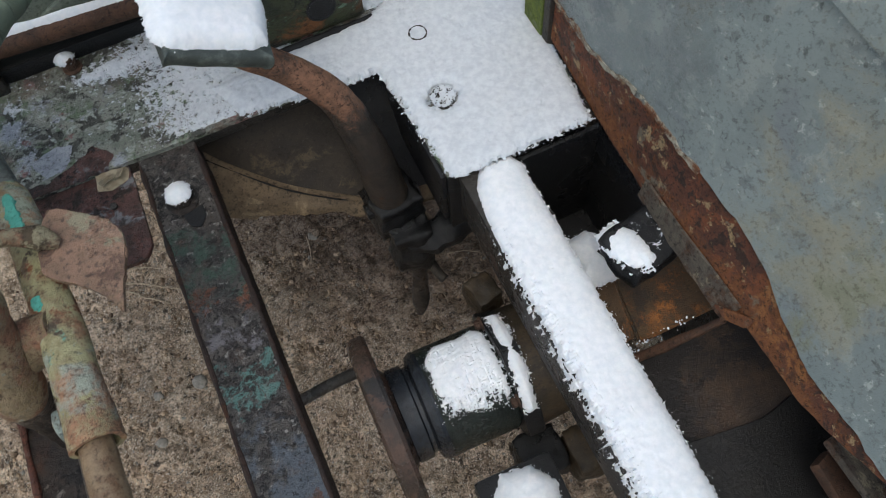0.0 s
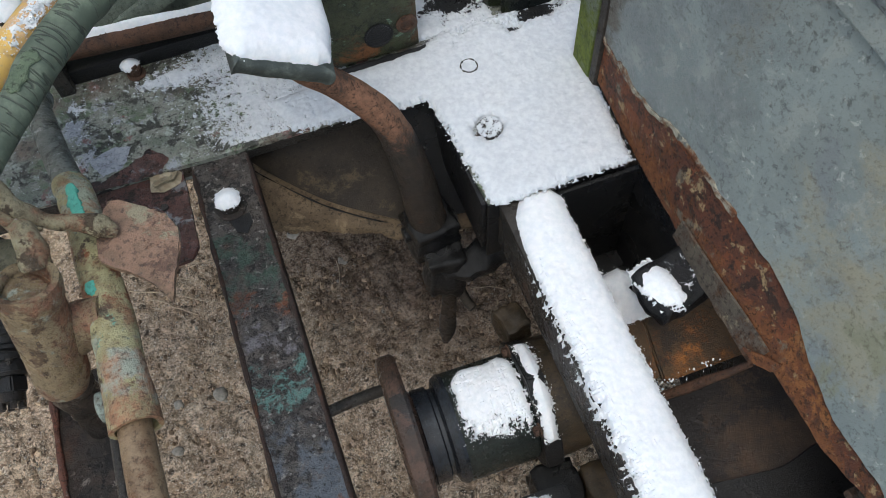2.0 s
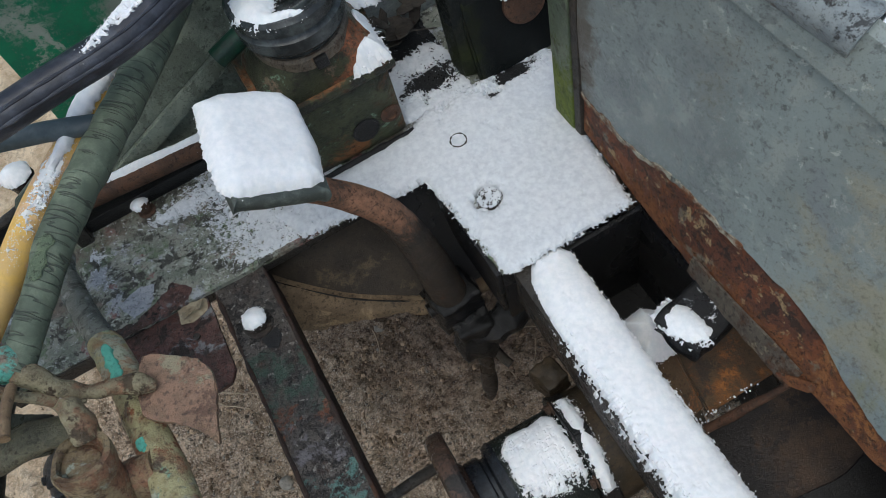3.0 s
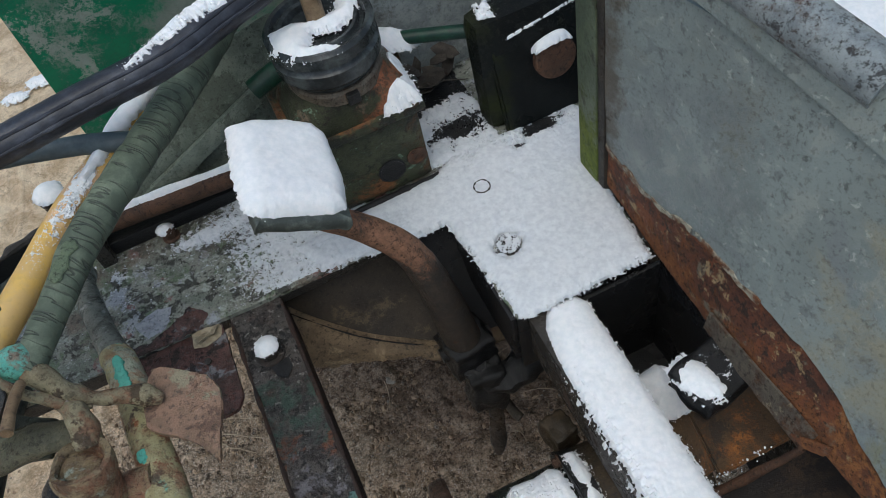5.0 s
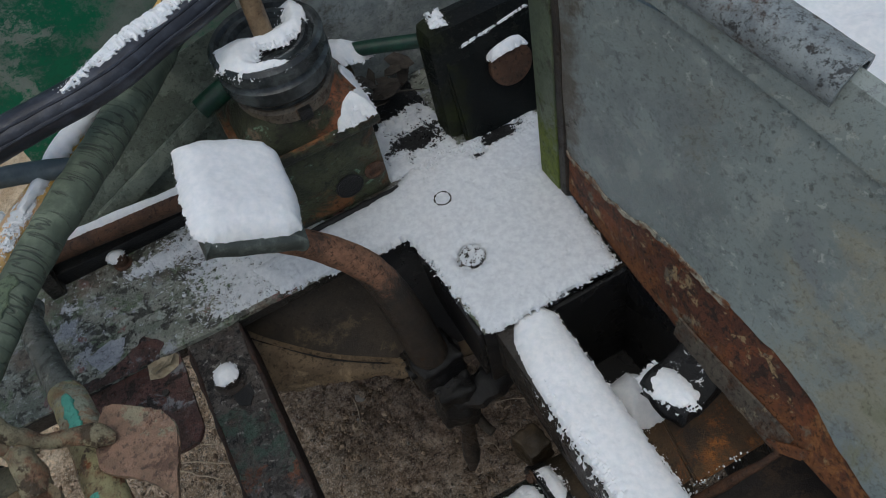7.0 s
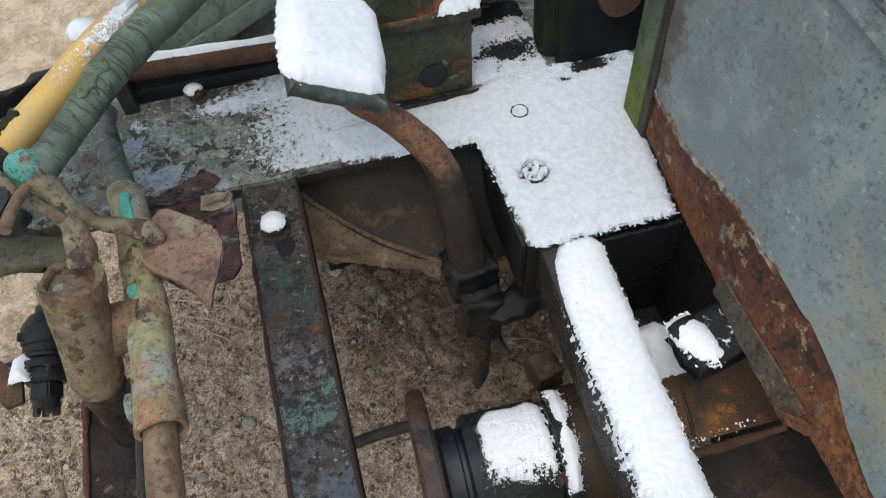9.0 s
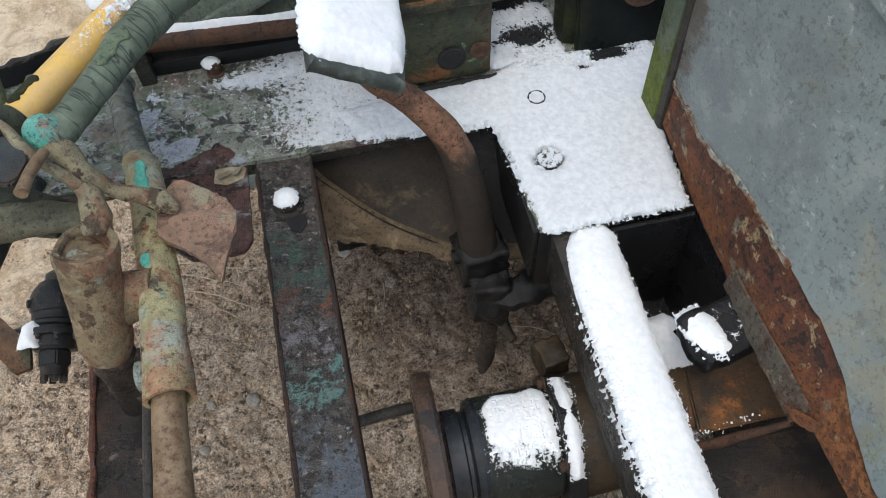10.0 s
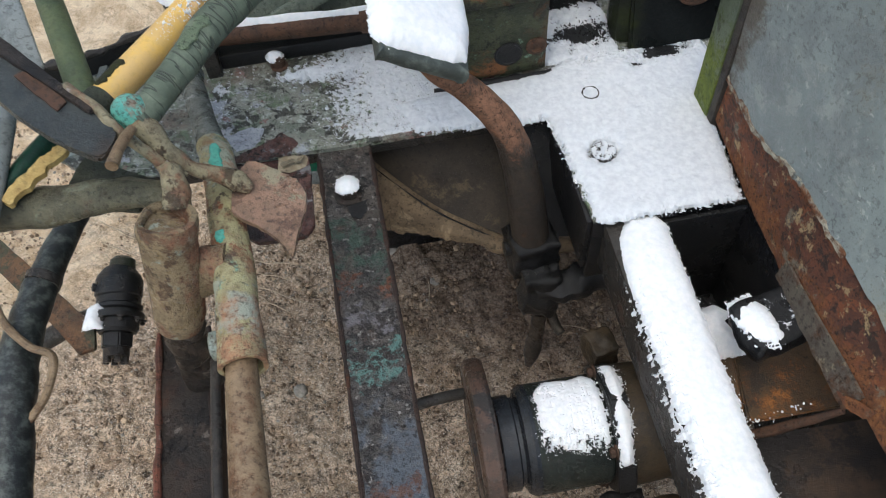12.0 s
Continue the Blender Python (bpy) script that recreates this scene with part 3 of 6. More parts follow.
POSTDARK = coat("dark_post_edge", srgb(66, 60, 52), srgb(50, 47, 44), srgb(82, 66, 54), srgb(52, 43, 38), 0.45, 24, 0.7, 0.5)
GREEN = coat("deep_green_paint", srgb(28, 113, 83), srgb(21, 97, 74), srgb(129, 140, 133), srgb(106, 120, 113), 0.30, 7, 0.35, 0.2, [(srgb(140, 152, 145), 9, 0.13)], grime=0.25, zone=(0, -0.21, -0.13, 0.13))
GREENTUBE = coat("green_painted_tube", srgb(28, 64, 50), srgb(22, 50, 42), srgb(56, 52, 42), srgb(42, 39, 34), 0.25, 24, 0.45, 0.3, grime=0.6)
GALV = coat("dull_grey_sheet", srgb(128, 134, 132), srgb(108, 114, 114), srgb(116, 112, 102), srgb(92, 93, 90), 0.32, 10, 0.5, 0.4, [(srgb(146, 152, 150), 8, 0.25)], grime=0.7, wet=0.3)
GUSSET = coat("grey_olive_sheet", srgb(122, 131, 119), srgb(98, 107, 98), srgb(118, 116, 100), srgb(84, 85, 75), 0.35, 14, 0.5, 0.6, [(srgb(90, 98, 88), 16, 0.3)], grime=0.6, wet=0.3)
PIPE = coat("flaking_grey_pipe", srgb(140, 148, 150), srgb(118, 126, 130), srgb(104, 80, 66), srgb(66, 60, 58), 0.36, 26, 0.5, 0.5, [(srgb(62, 64, 66), 36, 0.24)], grime=0.8)
YELLOW = coat("yellow_painted_pipe", srgb(224, 186, 104), srgb(214, 180, 118), srgb(216, 182, 144), srgb(194, 158, 116), 0.34, 22, 0.5, 0.3, [(srgb(224, 190, 150), 12, 0.12)], grime=0.12)
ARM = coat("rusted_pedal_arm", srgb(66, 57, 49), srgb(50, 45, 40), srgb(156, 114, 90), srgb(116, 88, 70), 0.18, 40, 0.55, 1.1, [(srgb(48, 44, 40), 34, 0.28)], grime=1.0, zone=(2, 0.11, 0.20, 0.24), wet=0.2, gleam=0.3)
RUSTY = coat("brown_rusted_steel", srgb(96, 70, 54), srgb(74, 57, 47), srgb(122, 80, 56), srgb(68, 52, 44), 0.45, 20, 0.75, 0.8)
CASTING = coat("ochre_stained_casting", srgb(92, 72, 50), srgb(70, 57, 44), srgb(204, 130, 62), srgb(146, 100, 58), 0.50, 11, 0.6, 0.7, [(srgb(56, 48, 41), 18, 0.26)], grime=0.9, wet=0.3)
HOUSING = coat("oil_brown_housing", srgb(69, 57, 41), srgb(51, 45, 36), srgb(90, 71, 44), srgb(57, 48, 37), 0.40, 14, 0.55, 0.6)
BROWNSHEET = coat("dark_brown_sheet", srgb(78, 62, 49), srgb(56, 48, 41), srgb(98, 72, 52), srgb(54, 44, 38), 0.42, 8, 0.55, 0.5, [(srgb(42, 38, 35), 9, 0.34)], grime=0.35, wet=0.4)
OILSHEET = coat("oil_black_sheet", srgb(34, 32, 30), srgb(26, 25, 25), srgb(48, 40, 34), srgb(32, 28, 26), 0.35, 9, 0.5, 0.5, grime=0.4, wet=0.3, gleam=0.3)
BOARD = coat("dusty_brown_board", srgb(120, 103, 81), srgb(100, 86, 68), srgb(102, 86, 68), srgb(82, 70, 57), 0.35, 14, 0.8, 0.7, [(srgb(148, 130, 104), 18, 0.2)], grime=0.9)
# Board brown darkened with the shade that the shelf throws on it.
BOARDSHADE = coat("shelf_shaded_board", srgb(62, 54, 44), srgb(50, 44, 37), srgb(56, 47, 38), srgb(41, 36, 30), 0.40, 9, 0.7, 0.5, [(srgb(92, 80, 62), 7, 0.16)], grime=0.7)
FLAKE = coat("pale_split_wood", srgb(196, 172, 112), srgb(174, 148, 92), srgb(150, 120, 76), srgb(112, 92, 62), 0.3, 30, 0.85, 0.5, grime=0.4)
FOOT = coat("grey_paint_over_rust", srgb(106, 98, 86), srgb(84, 76, 68), srgb(112, 82, 62), srgb(78, 62, 52), 0.50, 26, 0.7, 0.9, [(srgb(148, 138, 116), 30, 0.2)], grime=1.0)
PRIMER = coat("flaking_pale_primer", srgb(176, 170, 152), srgb(140, 134, 118), srgb(128, 84, 56), srgb(96, 64, 48), 0.55, 40, 0.8, 0.7, [(srgb(104, 112, 110), 30, 0.3)], grime=0.7)
LEAF = coat("dry_leaf", srgb(176, 164, 140), srgb(150, 136, 112), srgb(120, 92, 66), srgb(96, 74, 56), 0.3, 40, 0.8, 0.3, grime=0.4)


def clod_material():
    """Crumbs of soil, each of its own shade."""
    n = Nodes("mixed_soil_crumbs")
    g = n.t.nodes.new("ShaderNodeNewGeometry")
    col = n.mix(g.outputs["Random Per Island"], srgb(104, 84, 66), srgb(206, 180, 150))
    col = n.mix(n.ramp(n.noise(300, 4, 0.7), 0.45, 0.65, 0, 0.7), col, srgb(92, 77, 62))
    return n.done(col, 0.95, n.bump(n.noise(500, 3, 0.7), 0.5, 0.002))


CRUMB = clod_material()
HOSE = rubber("black_rubber", srgb(41, 43, 51), srgb(74, 78, 88), 40, 0.38)
PADRUBBER = rubber("worn_pad_rubber", srgb(56, 62, 59), srgb(98, 106, 100), 50, 0.6)
DIRTYHOSE = rubber("dirty_black_rubber", srgb(34, 37, 37), srgb(92, 98, 92), 90, 0.42)
BLUEHOSE = rubber("blue_grey_rubber", srgb(66, 78, 84), srgb(90, 102, 106), 30, 0.5)
WRAP = rubber("cracked_olive_wrapping", srgb(82, 92, 78), srgb(118, 129, 110), 26, 0.7, 40)
BOOT = rubber("black_boot_rubber", srgb(38, 41, 42), srgb(78, 84, 84), 34, 0.27)
BLADE = coat("dark_grey_lever_paint", srgb(66, 70, 69), srgb(52, 56, 56), srgb(84, 72, 62), srgb(56, 52, 48), 0.36, 12, 0.42, 0.6, grime=0.5, wet=0.3)
DARKOLIVE = coat("dark_olive_casting", srgb(62, 66, 54), srgb(46, 50, 42), srgb(98, 92, 54), srgb(68, 60, 44), 0.40, 18, 0.5, 0.9, grime=1.0, wet=0.3)
GREYOLIVE = coat("dirty_grey_olive_casting", srgb(104, 101, 82), srgb(82, 82, 68), srgb(112, 92, 70), srgb(76, 68, 54), 0.42, 18, 0.5, 1.0, [(srgb(126, 130, 112), 20, 0.18)], grime=1.0, wet=0.3)
REARSHEET = coat("pale_grey_rear_sheet", srgb(164, 170, 168), srgb(138, 146, 146), srgb(138, 136, 126), srgb(112, 114, 110), 0.38, 26, 0.5, 0.5, [(srgb(186, 192, 190), 22, 0.2)], grime=0.4)
OLDLEAF = coat("rotting_leaf", srgb(76, 70, 63), srgb(58, 53, 48), srgb(70, 48, 38), srgb(46, 36, 31), 0.4, 50, 0.7, 0.6, grime=0.8)
STONE = coat("grey_pebble", srgb(167, 160, 148), srgb(142, 135, 124), srgb(152, 129, 103), srgb(114, 99, 84), 0.3, 60, 0.8, 0.4, grime=0.4)
STRAW = coat("dry_straw", srgb(190, 172, 146), srgb(164, 146, 122), srgb(126, 108, 88), srgb(100, 86, 70), 0.3, 60, 0.8, 0.2, grime=0.4)
RUSTDARK = coat("dark_brown_rusted_beam", srgb(62, 54, 48), srgb(46, 42, 39), srgb(88, 66, 54), srgb(56, 46, 41), 0.42, 24, 0.5, 1.0, [(srgb(120, 112, 104), 50, 0.08), (srgb(34, 32, 31), 20, 0.3)], grime=1.0, wet=0.4)

# ---- ground ----
def ground():
    far = np.geomspace(0.008, 420, 40)
    xs = np.concatenate((-0.98 - far[::-1], np.arange(-0.98, 0.20, 0.0042), 0.20 + far))
    ys = np.concatenate((0.45 - far[::-1], np.arange(0.45, 1.70, 0.0042), 1.70 + far))
    gx, gy = np.meshgrid(xs, ys, indexing="ij")
    near = np.clip(1.6 - np.hypot(gx + 0.2, gy - 1.4) * 0.6, 0, 1)
    z = np.zeros(gx.shape)
    pick = near > 0
    px, py = gx[pick], gy[pick]
    z[pick] = near[pick] * (0.010 * fbm(px, py, 5, 11, 2) + 0.010 * fbm(px, py, 24, 5, 2) + 0.0050 * fbm(px, py, 70, 2, 2) + 0.0030 * np.abs(fbm(px, py, 120, 8, 1)))
    n, m = gx.shape
    me = bpy.data.meshes.new("ground")
    idx = np.arange(n * m).reshape(n, m)
    quads = np.stack((idx[:-1, :-1], idx[1:, :-1], idx[1:, 1:], idx[:-1, 1:]), -1).reshape(-1, 4)
    me.from_pydata(np.stack((gx, gy, z), -1).reshape(-1, 3).tolist(), [], quads.tolist())
    me.polygons.foreach_set("use_smooth", [True] * len(me.polygons))
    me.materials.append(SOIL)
    tagged(new("ground", me), "damp brown sandy soil littered with grit and small stones", "ground", kind="structure")


ground()


def scatter(name, count, x0, x1, y0, y1, small, large, mat, label, seed):
    """Many small grains lying on the soil, in one mesh."""
    rnd = np.random.default_rng(seed)
    f = (1 + 5 ** 0.5) / 2
    ico = np.array([(-1, f, 0), (1, f, 0), (-1, -f, 0), (1, -f, 0), (0, -1, f), (0, 1, f), (0, -1, -f), (0, 1, -f), (f, 0, -1), (f, 0, 1), (-f, 0, -1), (-f, 0, 1)]) / 1.9
    tri = np.array([(0, 11, 5), (0, 5, 1), (0, 1, 7), (0, 7, 10), (0, 10, 11), (1, 5, 9), (5, 11, 4), (11, 10, 2), (10, 7, 6), (7, 1, 8), (3, 9, 4), (3, 4, 2), (3, 2, 6), (3, 6, 8), (3, 8, 9), (4, 9, 5), (2, 4, 11), (6, 2, 10), (8, 6, 7), (9, 8, 1)])
    size = small + (large - small) * rnd.random(count) ** 3.5
    place = np.stack((rnd.uniform(x0, x1, count), rnd.uniform(y0, y1, count), size * 0.2 + 0.001), -1)
    shape = rnd.uniform(0.55, 1.35, (count, 12, 1)) * ico[None] * rnd.uniform(0.6, 1.3, (count, 1, 3))
    verts = shape * size[:, None, None] + place[:, None, :]
    faces = tri[None] + (np.arange(count) * 12)[:, None, None]
    me = bpy.data.meshes.new(name)
    me.from_pydata(verts.reshape(-1, 3).tolist(), [], faces.reshape(-1, 3).tolist())
    me.materials.append(mat)
    tagged(new(name, me), label, name, kind="stuff")


scatter("grit", 3800, -1.15, 0.12, 0.55, 1.75, 0.0008, 0.0032, STONE, "pale grit strewn over the soil", 3)
scatter("clods", 420, -1.0, 0.12, 0.55, 1.45, 0.0028, 0.0080, SOIL, "lumps of dried soil", 15)
scatter("crumbs", 15000, -1.15, 0.12, 0.55, 1.75, 0.0014, 0.0056, CRUMB, "dark crumbs and clods of soil", 5)


def straw():
    rnd = random.Random(4)
    bm = bmesh.new()
    for _ in range(90):
        p = Vector((rnd.uniform(-1.1, 0.1), rnd.uniform(0.5, 1.8), 0.006))
        d = Vector((rnd.uniform(-1, 1), rnd.uniform(-0.5, 0.5), 0)).normalized() * rnd.uniform(0.015, 0.07)
        add_tube(bm, [p, p + d * 0.5 + Vector((0.003, 0.002, 0.004)), p + d], 0.0009, n=3, segs=5)
    stalks = (((-0.619, 1.278), (-0.449, 1.249)), ((-0.613, 1.226), (-0.431, 1.163)), ((-0.564, 1.197), (-0.480, 1.149)),
              ((-0.875, 1.371), (-0.793, 1.326)), ((-0.864, 1.323), (-0.767, 1.279)), ((-0.600, 1.252), (-0.470, 1.215)))
    for k, (a, b) in enumerate(stalks):
        a, b = Vector((*a, 0.013)), Vector((*b, 0.013))
        side = (b - a).cross(Vector((0, 0, 1))).normalized()
        pts = []
        for q in range(7):
            bow = 0.008 * noise.noise(Vector((k * 3.7, q * 0.5, 2))) * math.sin(math.pi * q / 6)
            pts.append(a.lerp(b, q / 6) + side * bow + Vector((0, 0, 0.003 * noise.noise(Vector((q * 0.7, k * 5.1, 4))))))
        add_tube(bm, pts, [0.0016, 0.0016, 0.0015, 0.0014, 0.0013, 0.0011, 0.0008], n=3, segs=6)
    solo("straw", bm, STRAW, "dry straw and twigs lying on the soil", "straw", kind="stuff")


straw()


def stone(x, y, r, seed):
    bm = bmesh.new()
    bmesh.ops.create_icosphere(bm, subdivisions=3, radius=r)
    for v in bm.verts:
        v.co *= 1 + 0.3 * noise.noise(v.co * 0.9 / r + Vector((seed, 0, 0)))
        v.co.z *= 0.7
    bmesh.ops.translate(bm, verts=bm.verts, vec=(x, y, r * 0.45))
    solo("stone", bm, STONE, "small pale grey pebble half sunk in sand", "stone", "pebbles on the ground")


for k, (x, y, r) in enumerate(((-0.452, 0.999, 0.012), (-0.521, 0.995, 0.008), (-0.524, 0.914, 0.009), (-0.22, 1.21, 0.009), (-0.30, 1.28, 0.014), (-0.62, 0.93, 0.012), (-0.5, 0.78, 0.011))):
    stone(x, y, r, k * 3.1)


def clod(x, y, r, seed):
    bm = bmesh.new()
    bmesh.ops.create_icosphere(bm, subdivisions=4, radius=r)
    for v in bm.verts:
        v.co *= 1 + 0.7 * noise.noise(v.co * 1.1 / r + Vector((seed, 0, 0))) + 0.35 * noise.noise(v.co * 3.0 / r + Vector((seed, 3, 0)))
        v.co.z *= 0.32
    bmesh.ops.translate(bm, verts=bm.verts, vec=(x, y, r * 0.05))
    solo("clod", bm, OILSHADESOIL, "brown lump of dried clay lying below the board", "clod", "clay lumps on the ground")


for k, (x, y, r) in enumerate(((-0.330, 1.290, 0.042), (-0.275, 1.262, 0.046), (-0.225, 1.235, 0.036), (-0.322, 1.222, 0.024), (-0.17, 1.245, 0.030))):
    clod(x, y, r, 2.3 * k + 1)


# ---- frame beams ----
def channel(name, u0, u1, v0, v1, top, depth, mat, label, wall=0.006, lip=0.0):
    """A channel beam lying with its web upwards and its flanges down."""
    ob = thing(name, L((u0 + u1) / 2, v0, top - depth), label, "beam", "frame beams")
    w, c = u1 - u0, (v0 + v1) / 2
    bm = box(at_uv((u0 + u1) / 2, c, top - wall / 2), (w, v1 - v0, wall), 0.0022)
    part("web", bm, mat, ob)
    for s in (-1, 1):
        u = (u0 if s < 0 else u1) - s * wall / 2
        part("flange", box(at_uv(u, c, top - 0.001 - depth / 2), (wall, v1 - v0 - 0.002, depth - 0.004), 0.002), BEAMEDGE if lip else mat, ob, "rusty side flange")
    return ob


def beads(beam, u0, u1, v0, v1, top, seed):
    """Crusts of rust along both upper edges of a beam."""
    for k, u in enumerate((u0 + 0.001, u1 - 0.001)):
        pts = [L(u + 0.0006 * noise.noise(Vector((i * 0.7, seed + k, 0))), v0 + (v1 - v0) * i / 40, top - 0.001) for i in range(41)]
        part("edge_crust", tube(pts, 0.0024, n=4, segs=8, rough=0.7, seed=seed + k), BEAMEDGE, beam, "crust of rust along the edge")


left_beam = channel("frame_beam", -0.316, -0.255, -0.80, 0.16, 0.590, 0.065, BEAM, "steel channel beam with flaking blue-green paint and rust", lip=1)
channel("frame_beam", -0.026, 0.035, -0.80, -0.085, 0.586, 0.075, DARKSTEEL, "grimy steel channel beam buried under snow")
low_beam = channel("frame_beam", -0.524, -0.467, -0.80, -0.070, 0.50, 0.06, RUSTDARK, "dark steel channel beam with a red rusted edge", lip=1)

lip = [L(-0.5225 + 0.002 * noise.noise(Vector((k * 0.5, 3, 1))), -0.80 + 0.73 * k / 50, 0.502 + 0.003 * noise.noise(Vector((k * 0.4, 9, 1)))) for k in range(51)]
part("lip", tube(lip, 0.0034, n=3, segs=10, rough=0.7), REDLIP, low_beam, "red rusted upturned lip")
beads(left_beam, -0.316, -0.255, -0.80, 0.07, 0.590, 3)
beads(low_beam, -0.524, -0.467, -0.80, -0.070, 0.500, 7)

# ---- floor plate and shelf: one bent sheet ----
plate = thing("floor_plate", L(0.0, 0.05, 0.586), "weathered steel floor sheet with a cut-out for the pedal", "floor plate")
outline = worn([(-0.63, 0.15), (-0.56, 0.08), (-0.30, 0.075), (-0.047, 0.072), (-0.038, -0.086), (0.120, -0.090), (0.128, -0.03), (0.133, 0.06), (0.20, 0.10), (0.20, 0.30), (-0.50, 0.30), (-0.585, 0.257), (-0.64, 0.25)], 0.006, 0.0012)
part("sheet", prism(at_uv(0, 0, 0), outline, 0.590, 0.596), SHELF, plate)
part("paint_flake", prism(at_uv(0, 0, 0), worn([(-0.418, 0.118), (-0.405, 0.092), (-0.390, 0.094), (-0.378, 0.104), (-0.372, 0.122), (-0.388, 0.127), (-0.402, 0.124)], 0.003, 0.0025, 3), 0.596, 0.5964), FILM, plate, "pale flake of lifting paint")
part("rust_patch", prism(at_uv(0, 0, 0), worn([(-0.455, 0.077), (-0.345, 0.074), (-0.335, 0.092), (-0.352, 0.112), (-0.372, 0.100), (-0.400, 0.088), (-0.440, 0.090)], 0.003, 0.003, 5), 0.596, 0.5963), REDTAB, plate, "red rust creeping in from the front edge")
part("skirt", box(at_uv(-0.041, -0.008, 0.545), (0.006, 0.150, 0.088), 0.002), BLACK, plate, "black skirt under the sheet")
part("skirt", box(at_uv(0.041, -0.083, 0.535), (0.158, 0.006, 0.105), 0.002), BLACK, plate, "black skirt under the sheet")
part("rim", box(at_uv(-0.31, 0.079, 0.583), (0.50, 0.004, 0.020), 0.001), DARKSTEEL, plate, "turned-down front rim")

red = thing("corner_tab", L(-0.37, 0.02, 0.578), "dull red lead-painted steel tab bolted under the shelf", "bracket")
part("tab", prism(at_uv(0, 0, 0), worn([(-0.43, 0.09), (-0.425, 0.0), (-0.39, -0.034), (-0.338, -0.036), (-0.328, -0.022), (-0.325, 0.075), (-0.34, 0.09)], 0.006, 0.0008), 0.583, 0.589, 0.001), REDTAB, red)
bm = bmesh.new()
add_lathe(bm, at_uv(-0.352, 0.035, 0.589), [(0.004, 0), (0.004, 0.0025), (0.002, 0.003)], segs=12)
part("rivet", bm, DARKSTEEL, red)
bm = bmesh.new()
add_prism(bm, at_uv(-0.344, 0.068, 0.5915, 8, 10, 14), worn([(-0.020, -0.008), (-0.008, -0.014), (0.012, -0.011), (0.018, 0.001), (0.010, 0.010), (-0.014, 0.009)], 0.003, 0.0012), 0, 0.0010)
add_prism(bm, at_uv(-0.350, 0.066, 0.5945, -26, 18, 40), worn([(-0.012, -0.006), (0.006, -0.009), (0.011, 0.002), (-0.006, 0.008)], 0.003, 0.001), 0, 0.0010)
add_prism(bm, at_uv(-0.336, 0.067, 0.5945, -24, 20, 70), [(-0.007, -0.004), (0.007, -0.005), (0.008, 0.003), (-0.006, 0.005)], 0, 0.0010)
solo("dead_leaf", bm, LEAF, "pale crumpled dry leaf caught under the shelf", "leaf", "dead leaves")

bolt = thing("beam_bolt", L(-0.287, 0.006, 0.590), "rusty hexagon bolt on the beam", "bolt")
bm = bmesh.new()
add_bolt(bm, at_uv(-0.287, 0.010, 0.590), 0.0125, 0.012)
part("head", bm, RUSTDARK, bolt)
# Flat black patch before the bolt, in place of its shadow.
hollow = [(0.012, 0.006), (0.0125, -0.006), (0.004, -0.018), (-0.006, -0.012), (-0.009, 0.002)]
part("bolt_shadow", prism(at_uv(-0.282, -0.010, 0.5903), hollow, 0, 0.0012), BLACK, bolt)


def ball_cap(u, v, z, r, h, seed, label="round cap of snow on the bolt"):
    def place(a, b, k):
        return L(u + a, v + b, z + k)
    ring = [(r * math.cos(a * 0.4), r * math.sin(a * 0.4)) for a in range(16)]
    return solo("snow_cap", snow(ring, place, h, r * 0.45, 0.0014, 0.0012, 0.1, seed=seed), SNOW, label, "snow", kind="stuff")


ball_cap(-0.287, 0.012, 0.603, 0.0136, 0.009, 3)

# ---- snow on plate, shelf and beam ----
def flat(z):
    return lambda u, v, h: L(u, v, z + h)


bed = [(-0.050, 0.062), (-0.036, -0.088), (-0.026, -0.093), (0.121, -0.092), (0.130, 0.0), (0.130, 0.065), (0.170, 0.110), (0.165, 0.150), (0.0, 0.155), (-0.035, 0.135), (-0.12, 0.132), (-0.22, 0.125), (-0.20, 0.075)]
solo("snow_bed", snow(bed, flat(0.596), 0.008, 0.005, 0.0018, 0.004, 0.14, seed=2, soft=0.0035, fringe=1.0, bare=((-0.003, 0.0, 0.015),),
     cover=lambda u, v: np.clip(2.5 - np.maximum(v - 0.115, 0) * 55 + np.minimum(u + 0.10, 0) * 8, -1, 3) - 2.3 * np.exp(-((u - 0.074) / 0.011) ** 2 - ((v - 0.121) / 0.007) ** 2) - 1.6 * np.exp(-((u - 0.045) / 0.006) ** 2 - ((v - 0.092) / 0.005) ** 2) - 3.0 * np.exp(-((u - 0.108) / 0.030) ** 2 - ((v - 0.135) / 0.011) ** 2)), THINSNOW, "fresh granular snow lying on the floor sheet", "snow", kind="stuff")
thin = [(-0.50, 0.083), (-0.14, 0.079), (-0.12, 0.14), (-0.16, 0.24), (-0.40, 0.245), (-0.52, 0.20)]
solo("snow_dusting", snow(thin, flat(0.596), 0.0022, 0.003, 0.0011, 0.002, 0.3, seed=8, grain=880, patch=0.18, fringe=1.8,
     cover=lambda u, v: np.clip(-0.40 + np.clip((u + 0.300) * 16, -0.50, 2.2) + 1.5 * np.exp(-((u + 0.318) / 0.040) ** 2 - ((v - 0.200) / 0.014) ** 2) + 1.1 * np.exp(-((u + 0.42) / 0.016) ** 2 - ((v - 0.196) / 0.010) ** 2) + 0.7 * np.exp(-((u + 0.43) / 0.05) ** 2 - ((v - 0.235) / 0.02) ** 2) + 0.6 * np.exp(-((u + 0.42) / 0.02) ** 2 - ((v - 0.16) / 0.02) ** 2), -1.3, 0.62)), THINSNOW, "thin patchy snow and frost on the shelf", "snow", kind="stuff")
